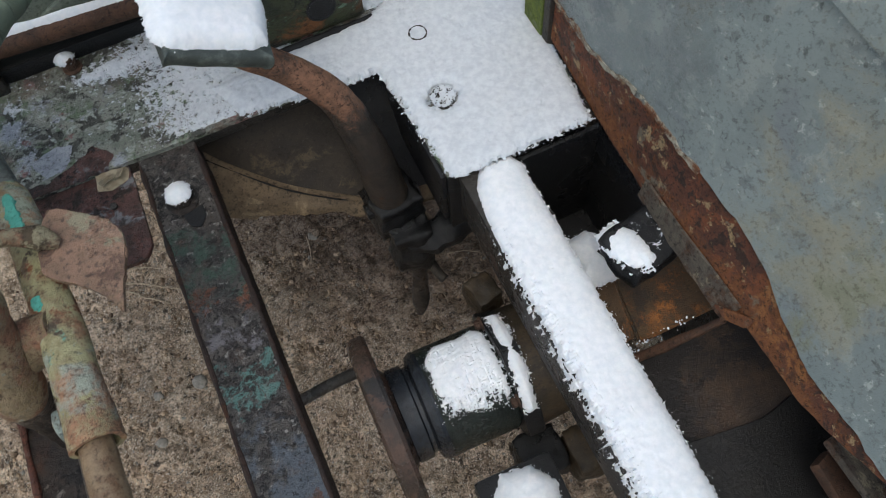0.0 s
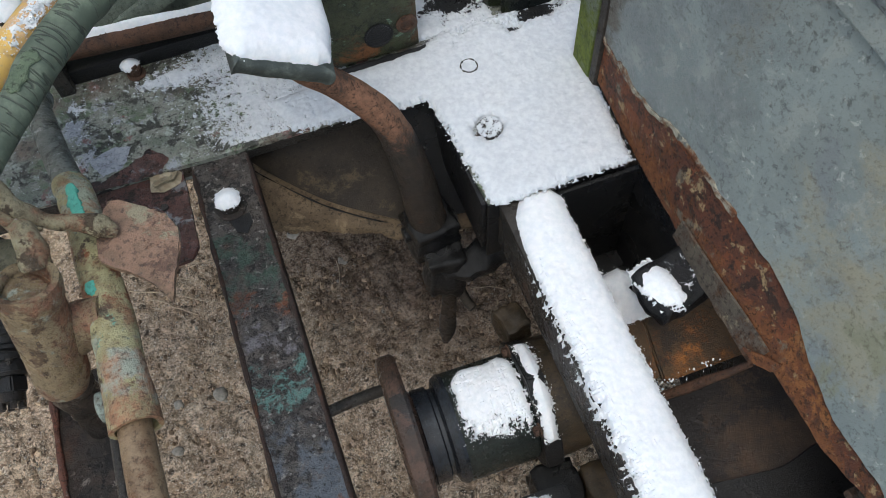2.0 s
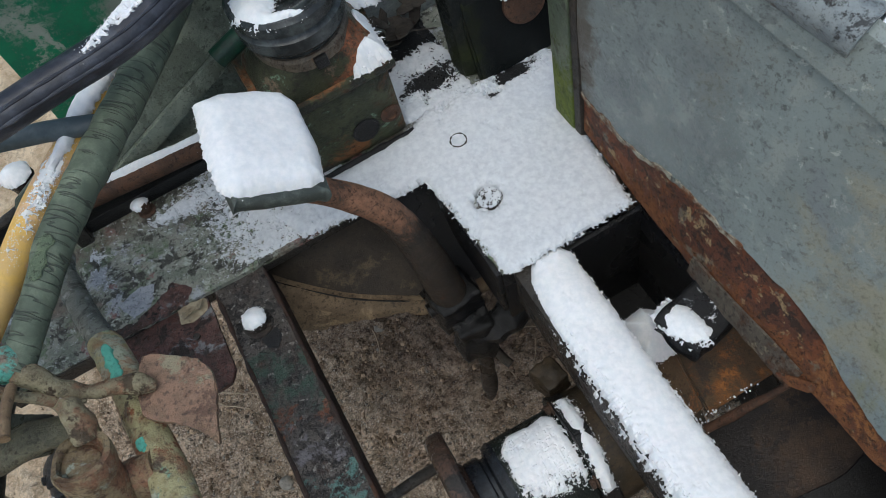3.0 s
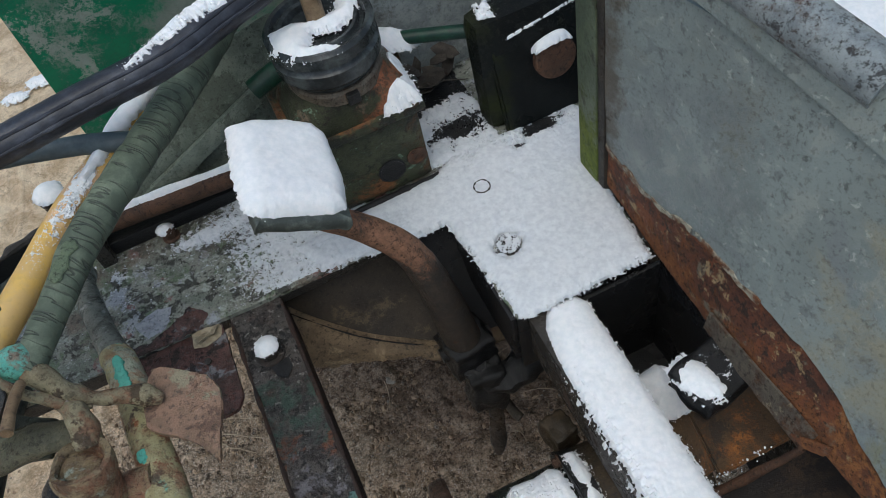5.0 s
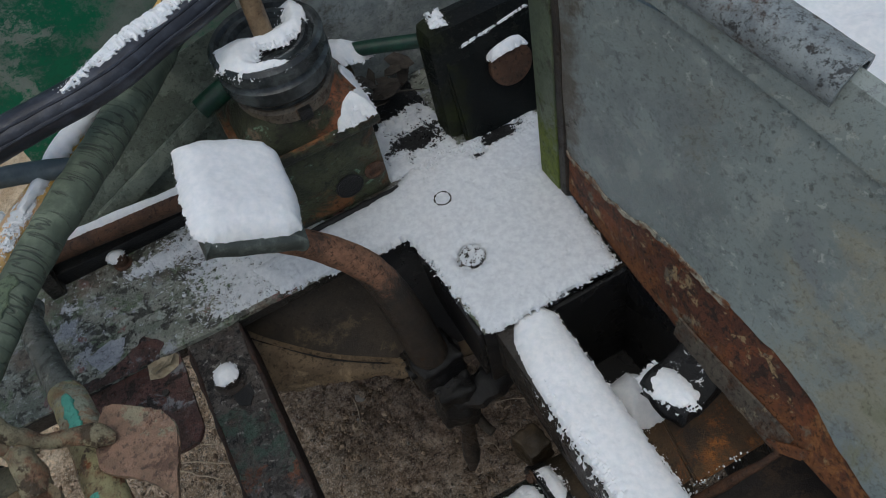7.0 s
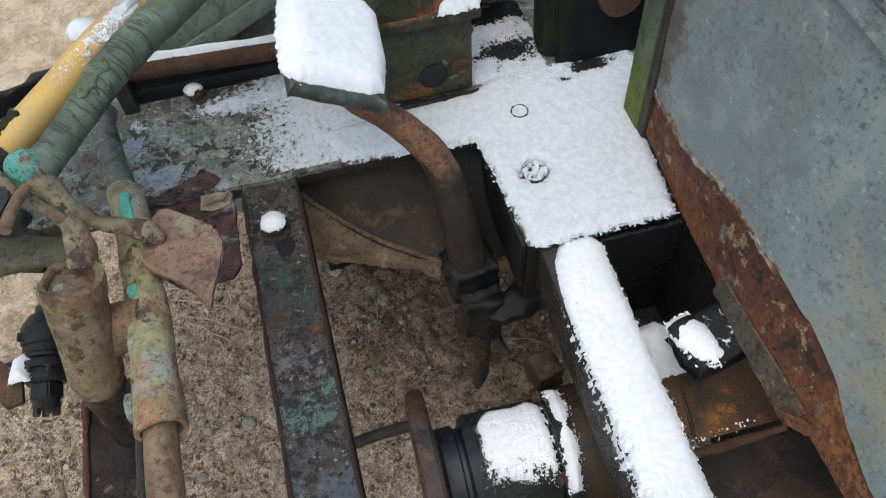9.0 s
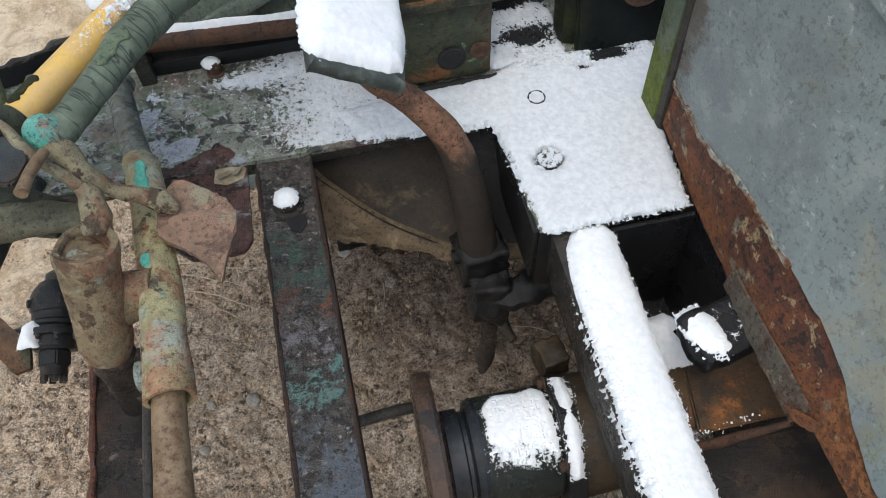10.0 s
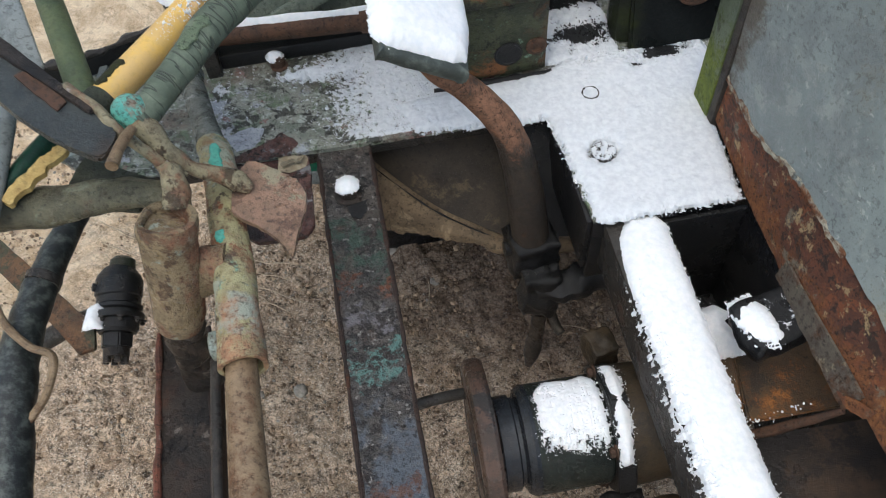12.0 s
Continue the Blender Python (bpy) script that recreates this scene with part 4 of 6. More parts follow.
strip = [(-0.033, -0.83), (0.033, -0.83), (0.036, -0.30), (0.038, -0.10), (0.030, -0.086), (-0.004, -0.084), (-0.018, -0.11), (-0.026, -0.16), (-0.031, -0.25)]
solo("snow_strip", snow(strip, lambda u, v, h: L(u, v, 0.585 + h - max(0.0, -0.022 - u) * 0.9), 0.014, 0.009, 0.0018, 0.0035, 0.14, seed=5, fringe=0.9, soft=0.002, patch=0.15, grain=560,
     cover=lambda u, v: np.clip(np.minimum((u + 0.0265) * 170, (0.0385 - u) * 260), -1.4, 4)), SNOW, "long ridge of snow along the beam", "snow", kind="stuff")


def plate_bolt(u, v, r):
    ob = thing("plate_bolt", L(u, v, 0.596), "round-headed bolt half hidden by snow", "bolt", "bolts in the floor sheet")
    part("head", lathe(at_uv(u, v, 0.596), [(r, 0), (r, 0.005), (r * 0.9, 0.0065), (r * 0.25, 0.0068), (r * 0.2, 0.004)], segs=28), DARKSTEEL, ob)


plate_bolt(-0.003, 0.0, 0.0135)
solo("snow_grains", snow([(-0.003 + 0.014 * math.cos(a * 0.4), 0.014 * math.sin(a * 0.4)) for a in range(16)], flat(0.6024), 0.0016, 0.002, 0.0011, 0.001, 0.3, cover=lambda u, v: 0 * u + 0.35, seed=31, grain=620, patch=0.2, fringe=1.2), THINSNOW, "sparse grains of snow on a bolt head", "snow", kind="stuff")
bm = bmesh.new()
add_ring(bm, at_uv(0.007, 0.086, 0.6030), 0.0095, 0.0010, gap=0.9)
ringbolt = thing("plate_bolt", L(0.007, 0.086, 0.596), "bolt under snow with only its dark rim showing", "bolt", "bolts in the floor sheet")
part("rim", bm, DARKSTEEL, ringbolt)

# ---- side panel ----
def panel_x(y, z):
    w = 1.03 - y
    return 0.122 + 0.17 * w + 0.9 * w * (z - 0.6)


def panel_patch(y0, y1, z0, z1, step, off=0.0, thick=0.003, wave=0.0, low=None, high=None):
    """A thin bent sheet on the panel's surface; low: a function of y for its lower edge."""
    bm = bmesh.new()
    ny, nz = max(2, int((y1 - y0) / step)), max(2, int((z1 - z0) / step))
    sides = []
    for s in (0, thick):
        rows = []
        for i in range(ny + 1):
            y = y0 + (y1 - y0) * i / ny
            a = low(y) if low else z0
            z1 = high(y) if high else z1
            rows.append([bm.verts.new((panel_x(y, a + (z1 - a) * j / nz) + off + s + wave * noise.noise(Vector((y * 9, (a + (z1 - a) * j / nz) * 9, 3))), y, a + (z1 - a) * j / nz)) for j in range(nz + 1)])
        sides.append(rows)
    for k, rows in enumerate(sides):
        for i in range(ny):
            for j in range(nz):
                q = (rows[i][j], rows[i + 1][j], rows[i + 1][j + 1], rows[i][j + 1])
                bm.faces.new(q if k else q[::-1])
    a, b = sides
    rim = [(i, 0) for i in range(ny)] + [(ny, j) for j in range(nz)] + [(i, nz) for i in range(ny, 0, -1)] + [(0, j) for j in range(nz, 0, -1)]
    for p, q in zip(rim, rim[1:] + rim[:1]):
        bm.faces.new((a[p[0]][p[1]], a[q[0]][q[1]], b[q[0]][q[1]], b[p[0]][p[1]]))
    return bm


panel = thing("side_panel", (0.17, 0.75, 0.585), "grey-green painted sheet-steel side panel with a rusted lower edge", "panel")


def tear(y):
    """Height of the torn line where the paint ends, falling towards the near end."""
    z = np.interp(y, (0.10, 0.56, 0.63, 0.67, 0.70, 0.75, 0.80, 0.85, 0.90, 0.96, 1.03), (0.622, 0.632, 0.638, 0.647, 0.661, 0.671, 0.676, 0.682, 0.679, 0.666, 0.672))
    return float(z) + 0.0035 * noise.noise(Vector((y * 22, 2, 0))) + 0.0025 * noise.noise(Vector((y * 70, 5, 0))) + 0.0015 * noise.noise(Vector((y * 190, 5, 0)))


def rust_foot(y):
    """Lower end of the rusted edge: a step up at the fold."""
    z = np.interp(y, (0.10, 0.50, 0.55, 0.60, 0.650, 0.682, 0.690, 0.84, 0.94, 0.985, 1.045), (0.640, 0.632, 0.616, 0.604, 0.603, 0.602, 0.589, 0.591, 0.591, 0.598, 0.612))
    return float(z) + 0.002 * noise.noise(Vector((y * 60, 4, 0)))


part("sheet", panel_patch(0.10, 1.032, 0.64, 0.905, 0.007, 0.0, 0.003, 0.004, tear), PANEL, panel, "grey-green paint, stained and scuffed", 60)
part("rusted_edge", panel_patch(0.10, 1.045, 0.588, 0.70, 0.006, 0.0035, 0.003, 0.004, rust_foot), EDGE_RUST, panel, "bare lower edge eaten by orange rust", 60)


def band(y):
    return 0.868 + (y - 0.749) * 0.24


bm = bmesh.new()
rows = []
for k in range(61):
    y = 0.10 + 0.93 * k / 60
    b = band(y)
    rows.append([bm.verts.new((panel_x(y, b + h) + o, y, b + h)) for h, o in ((0.0, 0.001), (0.002, -0.008), (0.028, -0.010), (0.046, -0.006), (0.050, 0.004), (0.0, 0.004))])
for p, q in zip(rows, rows[1:]):
    for j in range(6):
        bm.faces.new((p[j], p[(j + 1) % 6], q[(j + 1) % 6], q[j]))
part("top_band", bm, PANEL, panel, "folded stiffening band")
rail = [Vector((panel_x(y, band(y) + 0.040) + 0.004, y, band(y) + 0.034 + max(0.0, 0.90 - y) * 0.03)) for y in (1.10, 0.98, 0.88, 0.803)]
part("top_rail", tube(rail, 0.0205, n=6, segs=26, rough=0.03, bore=0.78), PIPE, panel, "flaking grey pipe with an open end")
part("primer_edge", panel_patch(0.80, 1.030, 0.655, 0.672, 0.0035, -0.0012, 0.0012, 0.004, lambda y: tear(y) - 0.004 + 0.004 * noise.noise(Vector((y * 70, 8, 0))),
     lambda y: tear(y) + 0.0015 + 0.006 * max(-0.4, noise.noise(Vector((y * 38, 3, 0)))) + 0.003 * noise.noise(Vector((y * 150, 3, 4)))), PRIMER, panel, "pale flaking primer along the rust", 60)
part("foot_strip", panel_patch(0.693, 0.838, 0.591, 0.614, 0.005, -0.0010, 0.0025, 0.0045, lambda y: 0.587 + 0.003 * noise.noise(Vector((y * 70, 1, 0)))), FOOT, panel, "bent grey strip along the foot", 60)
part("curl", prism(Matrix.Translation((0.180, 0.689, 0.606)) @ pose(0, 0, 0, 75, 0, -62), worn([(-0.020, -0.006), (-0.004, -0.011), (0.012, -0.004), (0.015, 0.012), (-0.002, 0.004)], 0.003, 0.001), -0.001, 0.001), EDGE_RUST, panel, "bent corner of the torn sheet")

post = thing("corner_post", L(0.128, 0.035, 0.596), "moss-stained green steel corner post", "post")
part("face", box(Matrix.Translation((0.117, 1.061, 0.85)) @ pose(0, 0, 0, 0, 0, 10), (0.008, 0.036, 0.512), 0.0015), POSTMOSS, post)
part("back_leg", box(Matrix.Translation((0.135, 1.082, 0.85)) @ pose(0, 0, 0, 0, 0, 10), (0.040, 0.006, 0.512), 0.0015), POSTDARK, post, "dark rear leg")
part("seam", box(Matrix.Translation((0.1225, 1.0365, 0.85)) @ pose(0, 0, 0, 0, 0, 10), (0.008, 0.012, 0.51), 0.002), POSTDARK, post, "dark rusty seam")

# ---- bodywork outside the panel ----
deck = thing("outer_deck", (0.62, 0.9, 0.60), "steel deck beyond the side panel under snow", "deck")
part("sheet", box(Matrix.Translation((0.62, 1.1, 0.70)), (0.62, 1.6, 0.012), 0.003), GALV, deck)
part("skirt", box(Matrix.Translation((0.325, 1.1, 0.345)), (0.012, 1.58, 0.69), 0.003), GALV, deck)
solo("snow_blanket", snow([(0.32, 0.32), (0.92, 0.32), (0.92, 1.88), (0.32, 1.88)], lambda u, v, h: Vector((u, v, 0.706 + h)), 0.03, 0.02, 0.012, 0.006, 0.3, seed=14), SNOW, "smooth blanket of snow on the deck", "snow", kind="stuff")

# ---- added sheets that close the machine below and shade the ground ----
hull = thing("hull", (0.2, 1.2, 0.0), "black sheets added below the floor to shade the ground", "hull")
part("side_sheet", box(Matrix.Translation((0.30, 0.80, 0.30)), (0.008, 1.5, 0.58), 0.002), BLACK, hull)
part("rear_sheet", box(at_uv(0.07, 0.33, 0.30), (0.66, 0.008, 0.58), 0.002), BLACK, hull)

# ---- rear: gearbox with its boot ----
GU, GV = -0.099, 0.190
gear = thing("steering_gearbox", L(GU, GV, 0.596), "dark green cast gearbox with orange rust and a black boot", "gearbox")
gear_base = part("base", box(at_uv(GU, GV, 0.656), (0.136, 0.104, 0.116), 0.011), GEARBOX, gear)
gear_flange = part("base_flange", box(at_uv(GU, GV, 0.716), (0.150, 0.120, 0.013), 0.004), GEARBOX, gear, "square flange with green paint left on its rim")
neck = bmesh.new()
loops = []
for z, half_u, half_v, square in ((0.721, 0.068, 0.053, 0.30), (0.728, 0.068, 0.053, 0.30), (0.737, 0.065, 0.052, 0.42), (0.747, 0.059, 0.050, 0.60), (0.757, 0.053, 0.048, 0.85), (0.766, 0.048, 0.046, 1.0), (0.774, 0.045, 0.045, 1.0)):
    ring = []
    for j in range(48):
        a = 2 * math.pi * j / 48
        c, d = math.cos(a), math.sin(a)
        q = L(GU + 0.002 + math.copysign(abs(c) ** square, c) * half_u, GV + math.copysign(abs(d) ** square, d) * half_v, z)
        ring.append(neck.verts.new(q + Vector((0, 0, 1)) * 0.0015 * noise.noise(q * 60)))
    loops.append(ring)
for p, q in zip(loops, loops[1:]):
    for j in range(48):
        neck.faces.new((p[j], p[(j + 1) % 48], q[(j + 1) % 48], q[j]))
neck.faces.new(loops[0][::-1])
neck.faces.new(loops[-1])
part("neck", neck, NECK, gear, "rust-stained neck with square shoulders", 50)
clamp = part("clamp", lathe(at_uv(GU + 0.002, GV, 0.753), [(0.049, 0), (0.052, 0.002), (0.052, 0.014), (0.049, 0.017)], segs=40, dent=0.03), CLAMP, gear, "worn grey-brown clamp band")
part("clamp_ear", box(at_uv(GU + 0.004, GV - 0.054, 0.7615), (0.014, 0.008, 0.013), 0.002), BLACK, clamp, "dark gap between the clamp's ends")
part("boot", lathe(at_uv(GU + 0.001, GV, 0.768), [(0.042, 0), (0.047, 0.003), (0.047, 0.008), (0.053, 0.012), (0.057, 0.017), (0.0575, 0.032), (0.054, 0.035), (0.053, 0.038), (0.057, 0.041), (0.0575, 0.054), (0.054, 0.058), (0.050, 0.057), (0.047, 0.053), (0.043, 0.053), (0.041, 0.057), (0.037, 0.056), (0.034, 0.050), (0.012, 0.047)], segs=48, dent=0.008), BOOT, gear, "ribbed black rubber boot")
part("shaft", tube([L(GU + 0.001, GV, 0.80), L(GU + 0.003, GV + 0.010, 0.86), L(GU + 0.007, GV + 0.03, 0.98)], 0.010, segs=16), RODTAN, gear, "thin brown shaft")
part("bore", lathe(at_uv(GU + 0.020, GV - 0.0518, 0.634, 90), [(0.0170, -0.004), (0.0170, 0.0012), (0.0150, 0.0016), (0.0140, 0.0008), (0.002, 0.0006)], segs=26), BLACK, gear_base, "dark threaded bore")
part("plug", lathe(at_uv(GU + 0.052, GV - 0.0518, 0.640, 90), [(0.0125, -0.003), (0.0125, 0.002), (0.0105, 0.003), (0.0075, 0.0034), (0.0070, 0.0015), (0.002, 0.0012)], segs=22, dent=0.12), RUSTY, gear_base, "rusty screw plug")
# Black bead drawn as the dark shadow gap at the casting's foot.
part("grime", tube([L(GU - 0.070, GV - 0.055, 0.598), L(GU, GV - 0.058, 0.599), L(GU + 0.072, GV - 0.056, 0.598)], [0.003, 0.005, 0.004], n=10, segs=10, rough=0.8), BLACK, gear, "black bead standing for the shadow along the foot")
for du, dv in ((0.060, -0.044), (-0.060, -0.044), (0.060, 0.044)):
    bm = bmesh.new()
    add_bolt(bm, at_uv(GU + du, GV + dv, 0.722), 0.008, 0.007)
    part("bolt", bm, RUSTY, gear_flange)


def boot_snow(u, v, h):
    return L(GU + 0.001 + u * 1.12, GV + v * 1.12, 0.822 + h)


crescent = [(-0.048, 0.010), (-0.050, -0.018), (-0.034, -0.040), (0.0, -0.049), (0.010, -0.045), (0.0, -0.036), (-0.016, -0.028), (-0.010, -0.012), (0.014, -0.020), (0.034, -0.008), (0.046, 0.014), (0.040, 0.036), (0.024, 0.030), (0.022, 0.008), (0.0, 0.002), (-0.022, 0.012)]
solo("snow_cap", snow(crescent, boot_snow, 0.014, 0.010, 0.0018, 0.004, 0.45, seed=21, soft=0.003, fringe=1.0), SNOW, "crescent of snow on the rubber boot", "snow", kind="stuff")
solo("snow_cap", snow([(0.026, -0.059), (0.074, -0.059), (0.075, 0.006), (0.064, 0.024), (0.050, 0.004), (0.044, -0.024)], lambda u, v, h: L(GU + u, GV + v, 0.724 + h), 0.044, 0.014, 0.0018, 0.0045, 0.55, seed=22, soft=0.003, fringe=0.8), SNOW, "heap of snow on the gearbox corner", "snow", kind="stuff")
part("side_tube", tube([(-0.075, 1.242, 0.722), (-0.02, 1.230, 0.720), (0.045, 1.212, 0.718)], 0.0085, segs=16), GREENTUBE, gear, "green pipe leaving the boot")
part("rear_lug", box(at_uv(-0.040, 0.238, 0.690), (0.050, 0.034, 0.045), 0.008), GEARBOX, gear, "rear lug of the casting")
solo("snow_lump", snow([(-0.026, -0.024), (0.026, -0.022), (0.046, -0.004), (0.040, 0.014), (0.006, 0.028), (-0.026, 0.022)], lambda u, v, h: L(-0.030 + u, 0.244 + v, 0.722 + h - max(u - 0.01, 0) * 0.5), 0.020, 0.016, 0.0018, 0.005, 0.5, seed=23, soft=0.003, fringe=0.8), SNOW, "heap of snow beside the boot on the green pipe", "snow", kind="stuff")
part("side_tube", tube([L(-0.12, 0.215, 0.778), L(-0.16, 0.212, 0.768), L(-0.185, 0.21, 0.760)], 0.012, segs=16), GREENTUBE, gear, "green pipe leaving the boot")

# ---- rear: bracket with the rusty disc ----
rear = thing("rear_bracket", L(0.115, 0.165, 0.596), "blackened steel bracket with a rusty round boss", "bracket")
lean = at_uv(0.128, 0.146, 0.596) @ pose(0, 0, 0, 80)
front = [(-0.054, 0), (0.070, 0), (0.070, 0.135), (0.058, 0.146), (-0.040, 0.132), (-0.058, 0.116)]
part("plate", prism(lean, front, -0.012, 0.0, 0.003), BRACKET, rear)
part("housing", box(at_uv(0.130, 0.186, 0.672) @ pose(0, 0, 0, -4), (0.150, 0.046, 0.160), 0.022), BRACKET, rear, "rounded dark housing behind")
part("boss", lathe(lean @ Matrix.Translation((0.018, 0.082, 0.0)), [(0.0265, -0.002), (0.0265, 0.007), (0.0245, 0.009), (0.002, 0.0095)], segs=36), RUSTY, rear, "flat rust-red disc")
solo("snow_cap", snow([(-0.026, -0.004), (0.022, -0.004), (0.024, 0.008), (0.0, 0.014), (-0.024, 0.010)], lambda u, v, h: lean @ Vector((0.017 + u, 0.107 + h - u * u * 12, 0.002 + v)), 0.012, 0.006, 0.0016, 0.002, 0.2, seed=25), SNOW, "small cap of snow on the disc", "snow", kind="stuff")
snow_line = [(-0.034, -0.005), (0.050, -0.005), (0.050, 0.005), (-0.034, 0.005)]
solo("snow_strip", snow(snow_line, lambda u, v, h: lean @ Vector((u, 0.131 + (u + 0.026) * 0.14 + h, -0.001 + v)), 0.003, 0.003, 0.0016, 0.002, 0.3, fringe=1.5, cover=lambda u, v: 0 * u + 0.45, seed=26), SNOW, "rim of frost along the bracket", "snow", kind="stuff")
solo("snow_dusting", snow([(-0.062, -0.010), (-0.044, -0.014), (-0.040, 0.016), (-0.058, 0.016)], lambda u, v, h: L(0.130 + u, 0.190 + v, 0.7525 + h), 0.004, 0.004, 0.0018, 0.002, 0.3, seed=29, cover=lambda u, v: 0 * u + 0.35), SNOW, "snow caught on the bracket housing", "snow", kind="stuff")
solo("back_panel", box(at_uv(0.05, 0.305, 0.80), (0.30, 0.006, 0.44), 0.002), REARSHEET, "dull grey sheet closing the rear", "panel")
solo("snow_dusting", snow([(-0.031, 0.146), (0.062, 0.146), (0.064, 0.24), (0.06, 0.29), (-0.035, 0.29)], flat(0.5985), 0.003, 0.004, 0.0022, 0.003, 0.3, seed=28, grain=640, patch=1.2, fringe=1.2, cover=lambda u, v: 1.2 - np.exp(-((u - 0.026) / 0.040) ** 2 - ((v - 0.188) / 0.020) ** 2) * 2.6 - np.clip((v - 0.220) * 70, 0, 2.8)), THINSNOW, "patchy snow over dark litter", "snow", kind="stuff")

lit = thing("litter_tray", L(0.02, 0.24, 0.596), "dark oily sheet with dead leaves behind the gearbox", "tray")
part("sheet", prism(at_uv(0, 0, 0), worn([(-0.04, 0.155), (0.062, 0.150), (0.062, 0.29), (-0.04, 0.29)], 0.008, 0.003), 0.5965, 0.5985), BLACK, lit)
rnd = random.Random(12)
for k in range(18):
    bm = bmesh.new()
    m = at_uv(0.0 + rnd.uniform(-0.03, 0.06), 0.262 + rnd.uniform(-0.025, 0.03), 0.607 + rnd.uniform(0, 0.05), rnd.uniform(-50, 50), rnd.uniform(-40, 40), rnd.uniform(0, 180))
    a = 0.012 + 0.010 * rnd.random()
    add_prism(bm, m, [(-a, 0), (-a * 0.5, a * 0.42), (a * 0.3, a * 0.5), (a, 0.1 * a), (a * 0.4, -a * 0.45), (-a * 0.5, -a * 0.35)], -0.0005, 0.0005)
    solo("dead_leaf", bm, OLDLEAF, "curled brown dead leaf behind the gearbox", "leaf", "dead leaves")

bm = bmesh.new()
rnd = random.Random(21)
crumbs(bm, [L(0.110 + 0.030 * rnd.gauss(0, 0.6), 0.135 + 0.010 * rnd.gauss(0, 0.6), 0.598 + 0.006 * rnd.random()) for _ in range(70)] + [L(0.030 + 0.034 * rnd.gauss(0, 0.6), 0.195 + 0.014 * rnd.gauss(0, 0.6), 0.600 + 0.006 * rnd.random()) for _ in range(110)], 0.0010, rnd)
add_prism(bm, at_uv(0, 0, 0), worn([(0.066, 0.128), (0.080, 0.121), (0.112, 0.120), (0.140, 0.127), (0.146, 0.140), (0.110, 0.150), (0.070, 0.142)], 0.004, 0.003), 0.5962, 0.5972)
solo("black_litter", bm, BLACK, "wet black litter poking through the snow", "litter", kind="stuff")

# ---- rear left: gusset, shaft and green panel ----
gus = thing("gusset", L(-0.28, 0.26, 0.596), "grey-olive sheet-steel gusset behind the shelf", "bracket")
part("sheet", prism(at_uv(-0.30, 0.27, 0.60) @ pose(0, 0, 0, 72), [(-0.20, 0), (0.17, 0), (0.17, 0.17), (0.05, 0.15), (-0.17, 0.05)], -0.004, 0.0, 0.0012), GUSSET, gus)
part("rib", box(at_uv(-0.24, 0.283, 0.665) @ pose(0, 0, 0, 72, 0, 0) @ pose(0, 0, 0, 0, 0, 22), (0.24, 0.022, 0.012), 0.003), GUSSET, gus, "pressed rib")
shaft = thing("cross_shaft", L(-0.36, 0.212, 0.60), "rusty round cross shaft in a bracket", "shaft")
part("rod", tube([L(-0.425, 0.248, 0.636), L(-0.30, 0.236, 0.638), L(-0.155, 0.222, 0.640)], 0.013, segs=20, rough=0.04), RUSTY, shaft)
# Black box in place of the shadow below the shaft.
part("channel", box(at_uv(-0.29, 0.243, 0.605), (0.27, 0.022, 0.022), 0.003), BLACK, shaft, "black bar standing for the shadow gap under the rod")
part("sleeve", tube([L(-0.24, 0.230, 0.639), L(-0.20, 0.2265, 0.6395)], 0.0155, segs=20), RUSTY, shaft)
part("lug", box(at_uv(-0.425, 0.236, 0.618), (0.018, 0.034, 0.050), 0.003), DARKSTEEL, shaft)
solo("snow_strip", snow([(-0.425, -0.008), (-0.16, -0.008), (-0.16, 0.011), (-0.425, 0.011)], lambda u, v, h: L(u, 0.250 - (u + 0.425) * 0.096 + v, 0.647 + (u + 0.425) * 0.015 + h - abs(v) * 0.4), 0.010, 0.006, 0.0018, 0.0035, 0.3, seed=33, soft=0.003, fringe=1.2), SNOW, "ridge of snow along the shaft", "snow", kind="stuff")


def shelf_nut(u, v, seed):
    ob = thing("shelf_nut", L(u, v, 0.596), "rusty stud and nut on the shelf", "bolt", "nuts on the shelf")
    bm = bmesh.new()
    add_bolt(bm, at_uv(u, v, 0.596), 0.008, 0.009, 0.004)
    part("nut", bm, RUSTY, ob)
    ball_cap(u - 0.004, v + 0.006, 0.607, 0.011, 0.008, seed, "little heap of snow on the nut")


shelf_nut(-0.347, 0.222, 41)

greenp = thing("rear_bodywork", L(-0.1, 0.528, 0.0), "smooth dark green painted bodywork with scraped grey patches", "bodywork")
part("sheet", box(at_uv(-0.115, 0.528, 0.60), (0.63, 0.005, 1.20), 0.002), GREEN, greenp)
part("lower_edge", box(at_uv(-0.115, 0.532, 0.02), (0.63, 0.02, 0.04), 0.003), GALV, greenp, "grey lower rail")

# ---- hoses and pipes ----
def hose(name, pts, radius, mat, label, **k):
    return solo(name, tube(pts, radius, **k), mat, label, "hose" if "hose" in name else "pipe")


wrapped = hose("wrapped_hose", [(-0.424, 0.868, 0.812), (-0.400, 0.922, 0.815), (-0.381, 0.966, 0.818), (-0.361, 1.002, 0.820), (-0.336, 1.042, 0.820), (-0.286, 1.118, 0.820), (-0.239, 1.195, 0.820), (-0.180, 1.295, 0.83)], [0.0125, 0.0140, 0.0155, 0.0162, 0.0170, 0.0175, 0.0175, 0.0175], WRAP, "olive hose wrapped in cracked perished tape", n=18, segs=28, rough=0.09)
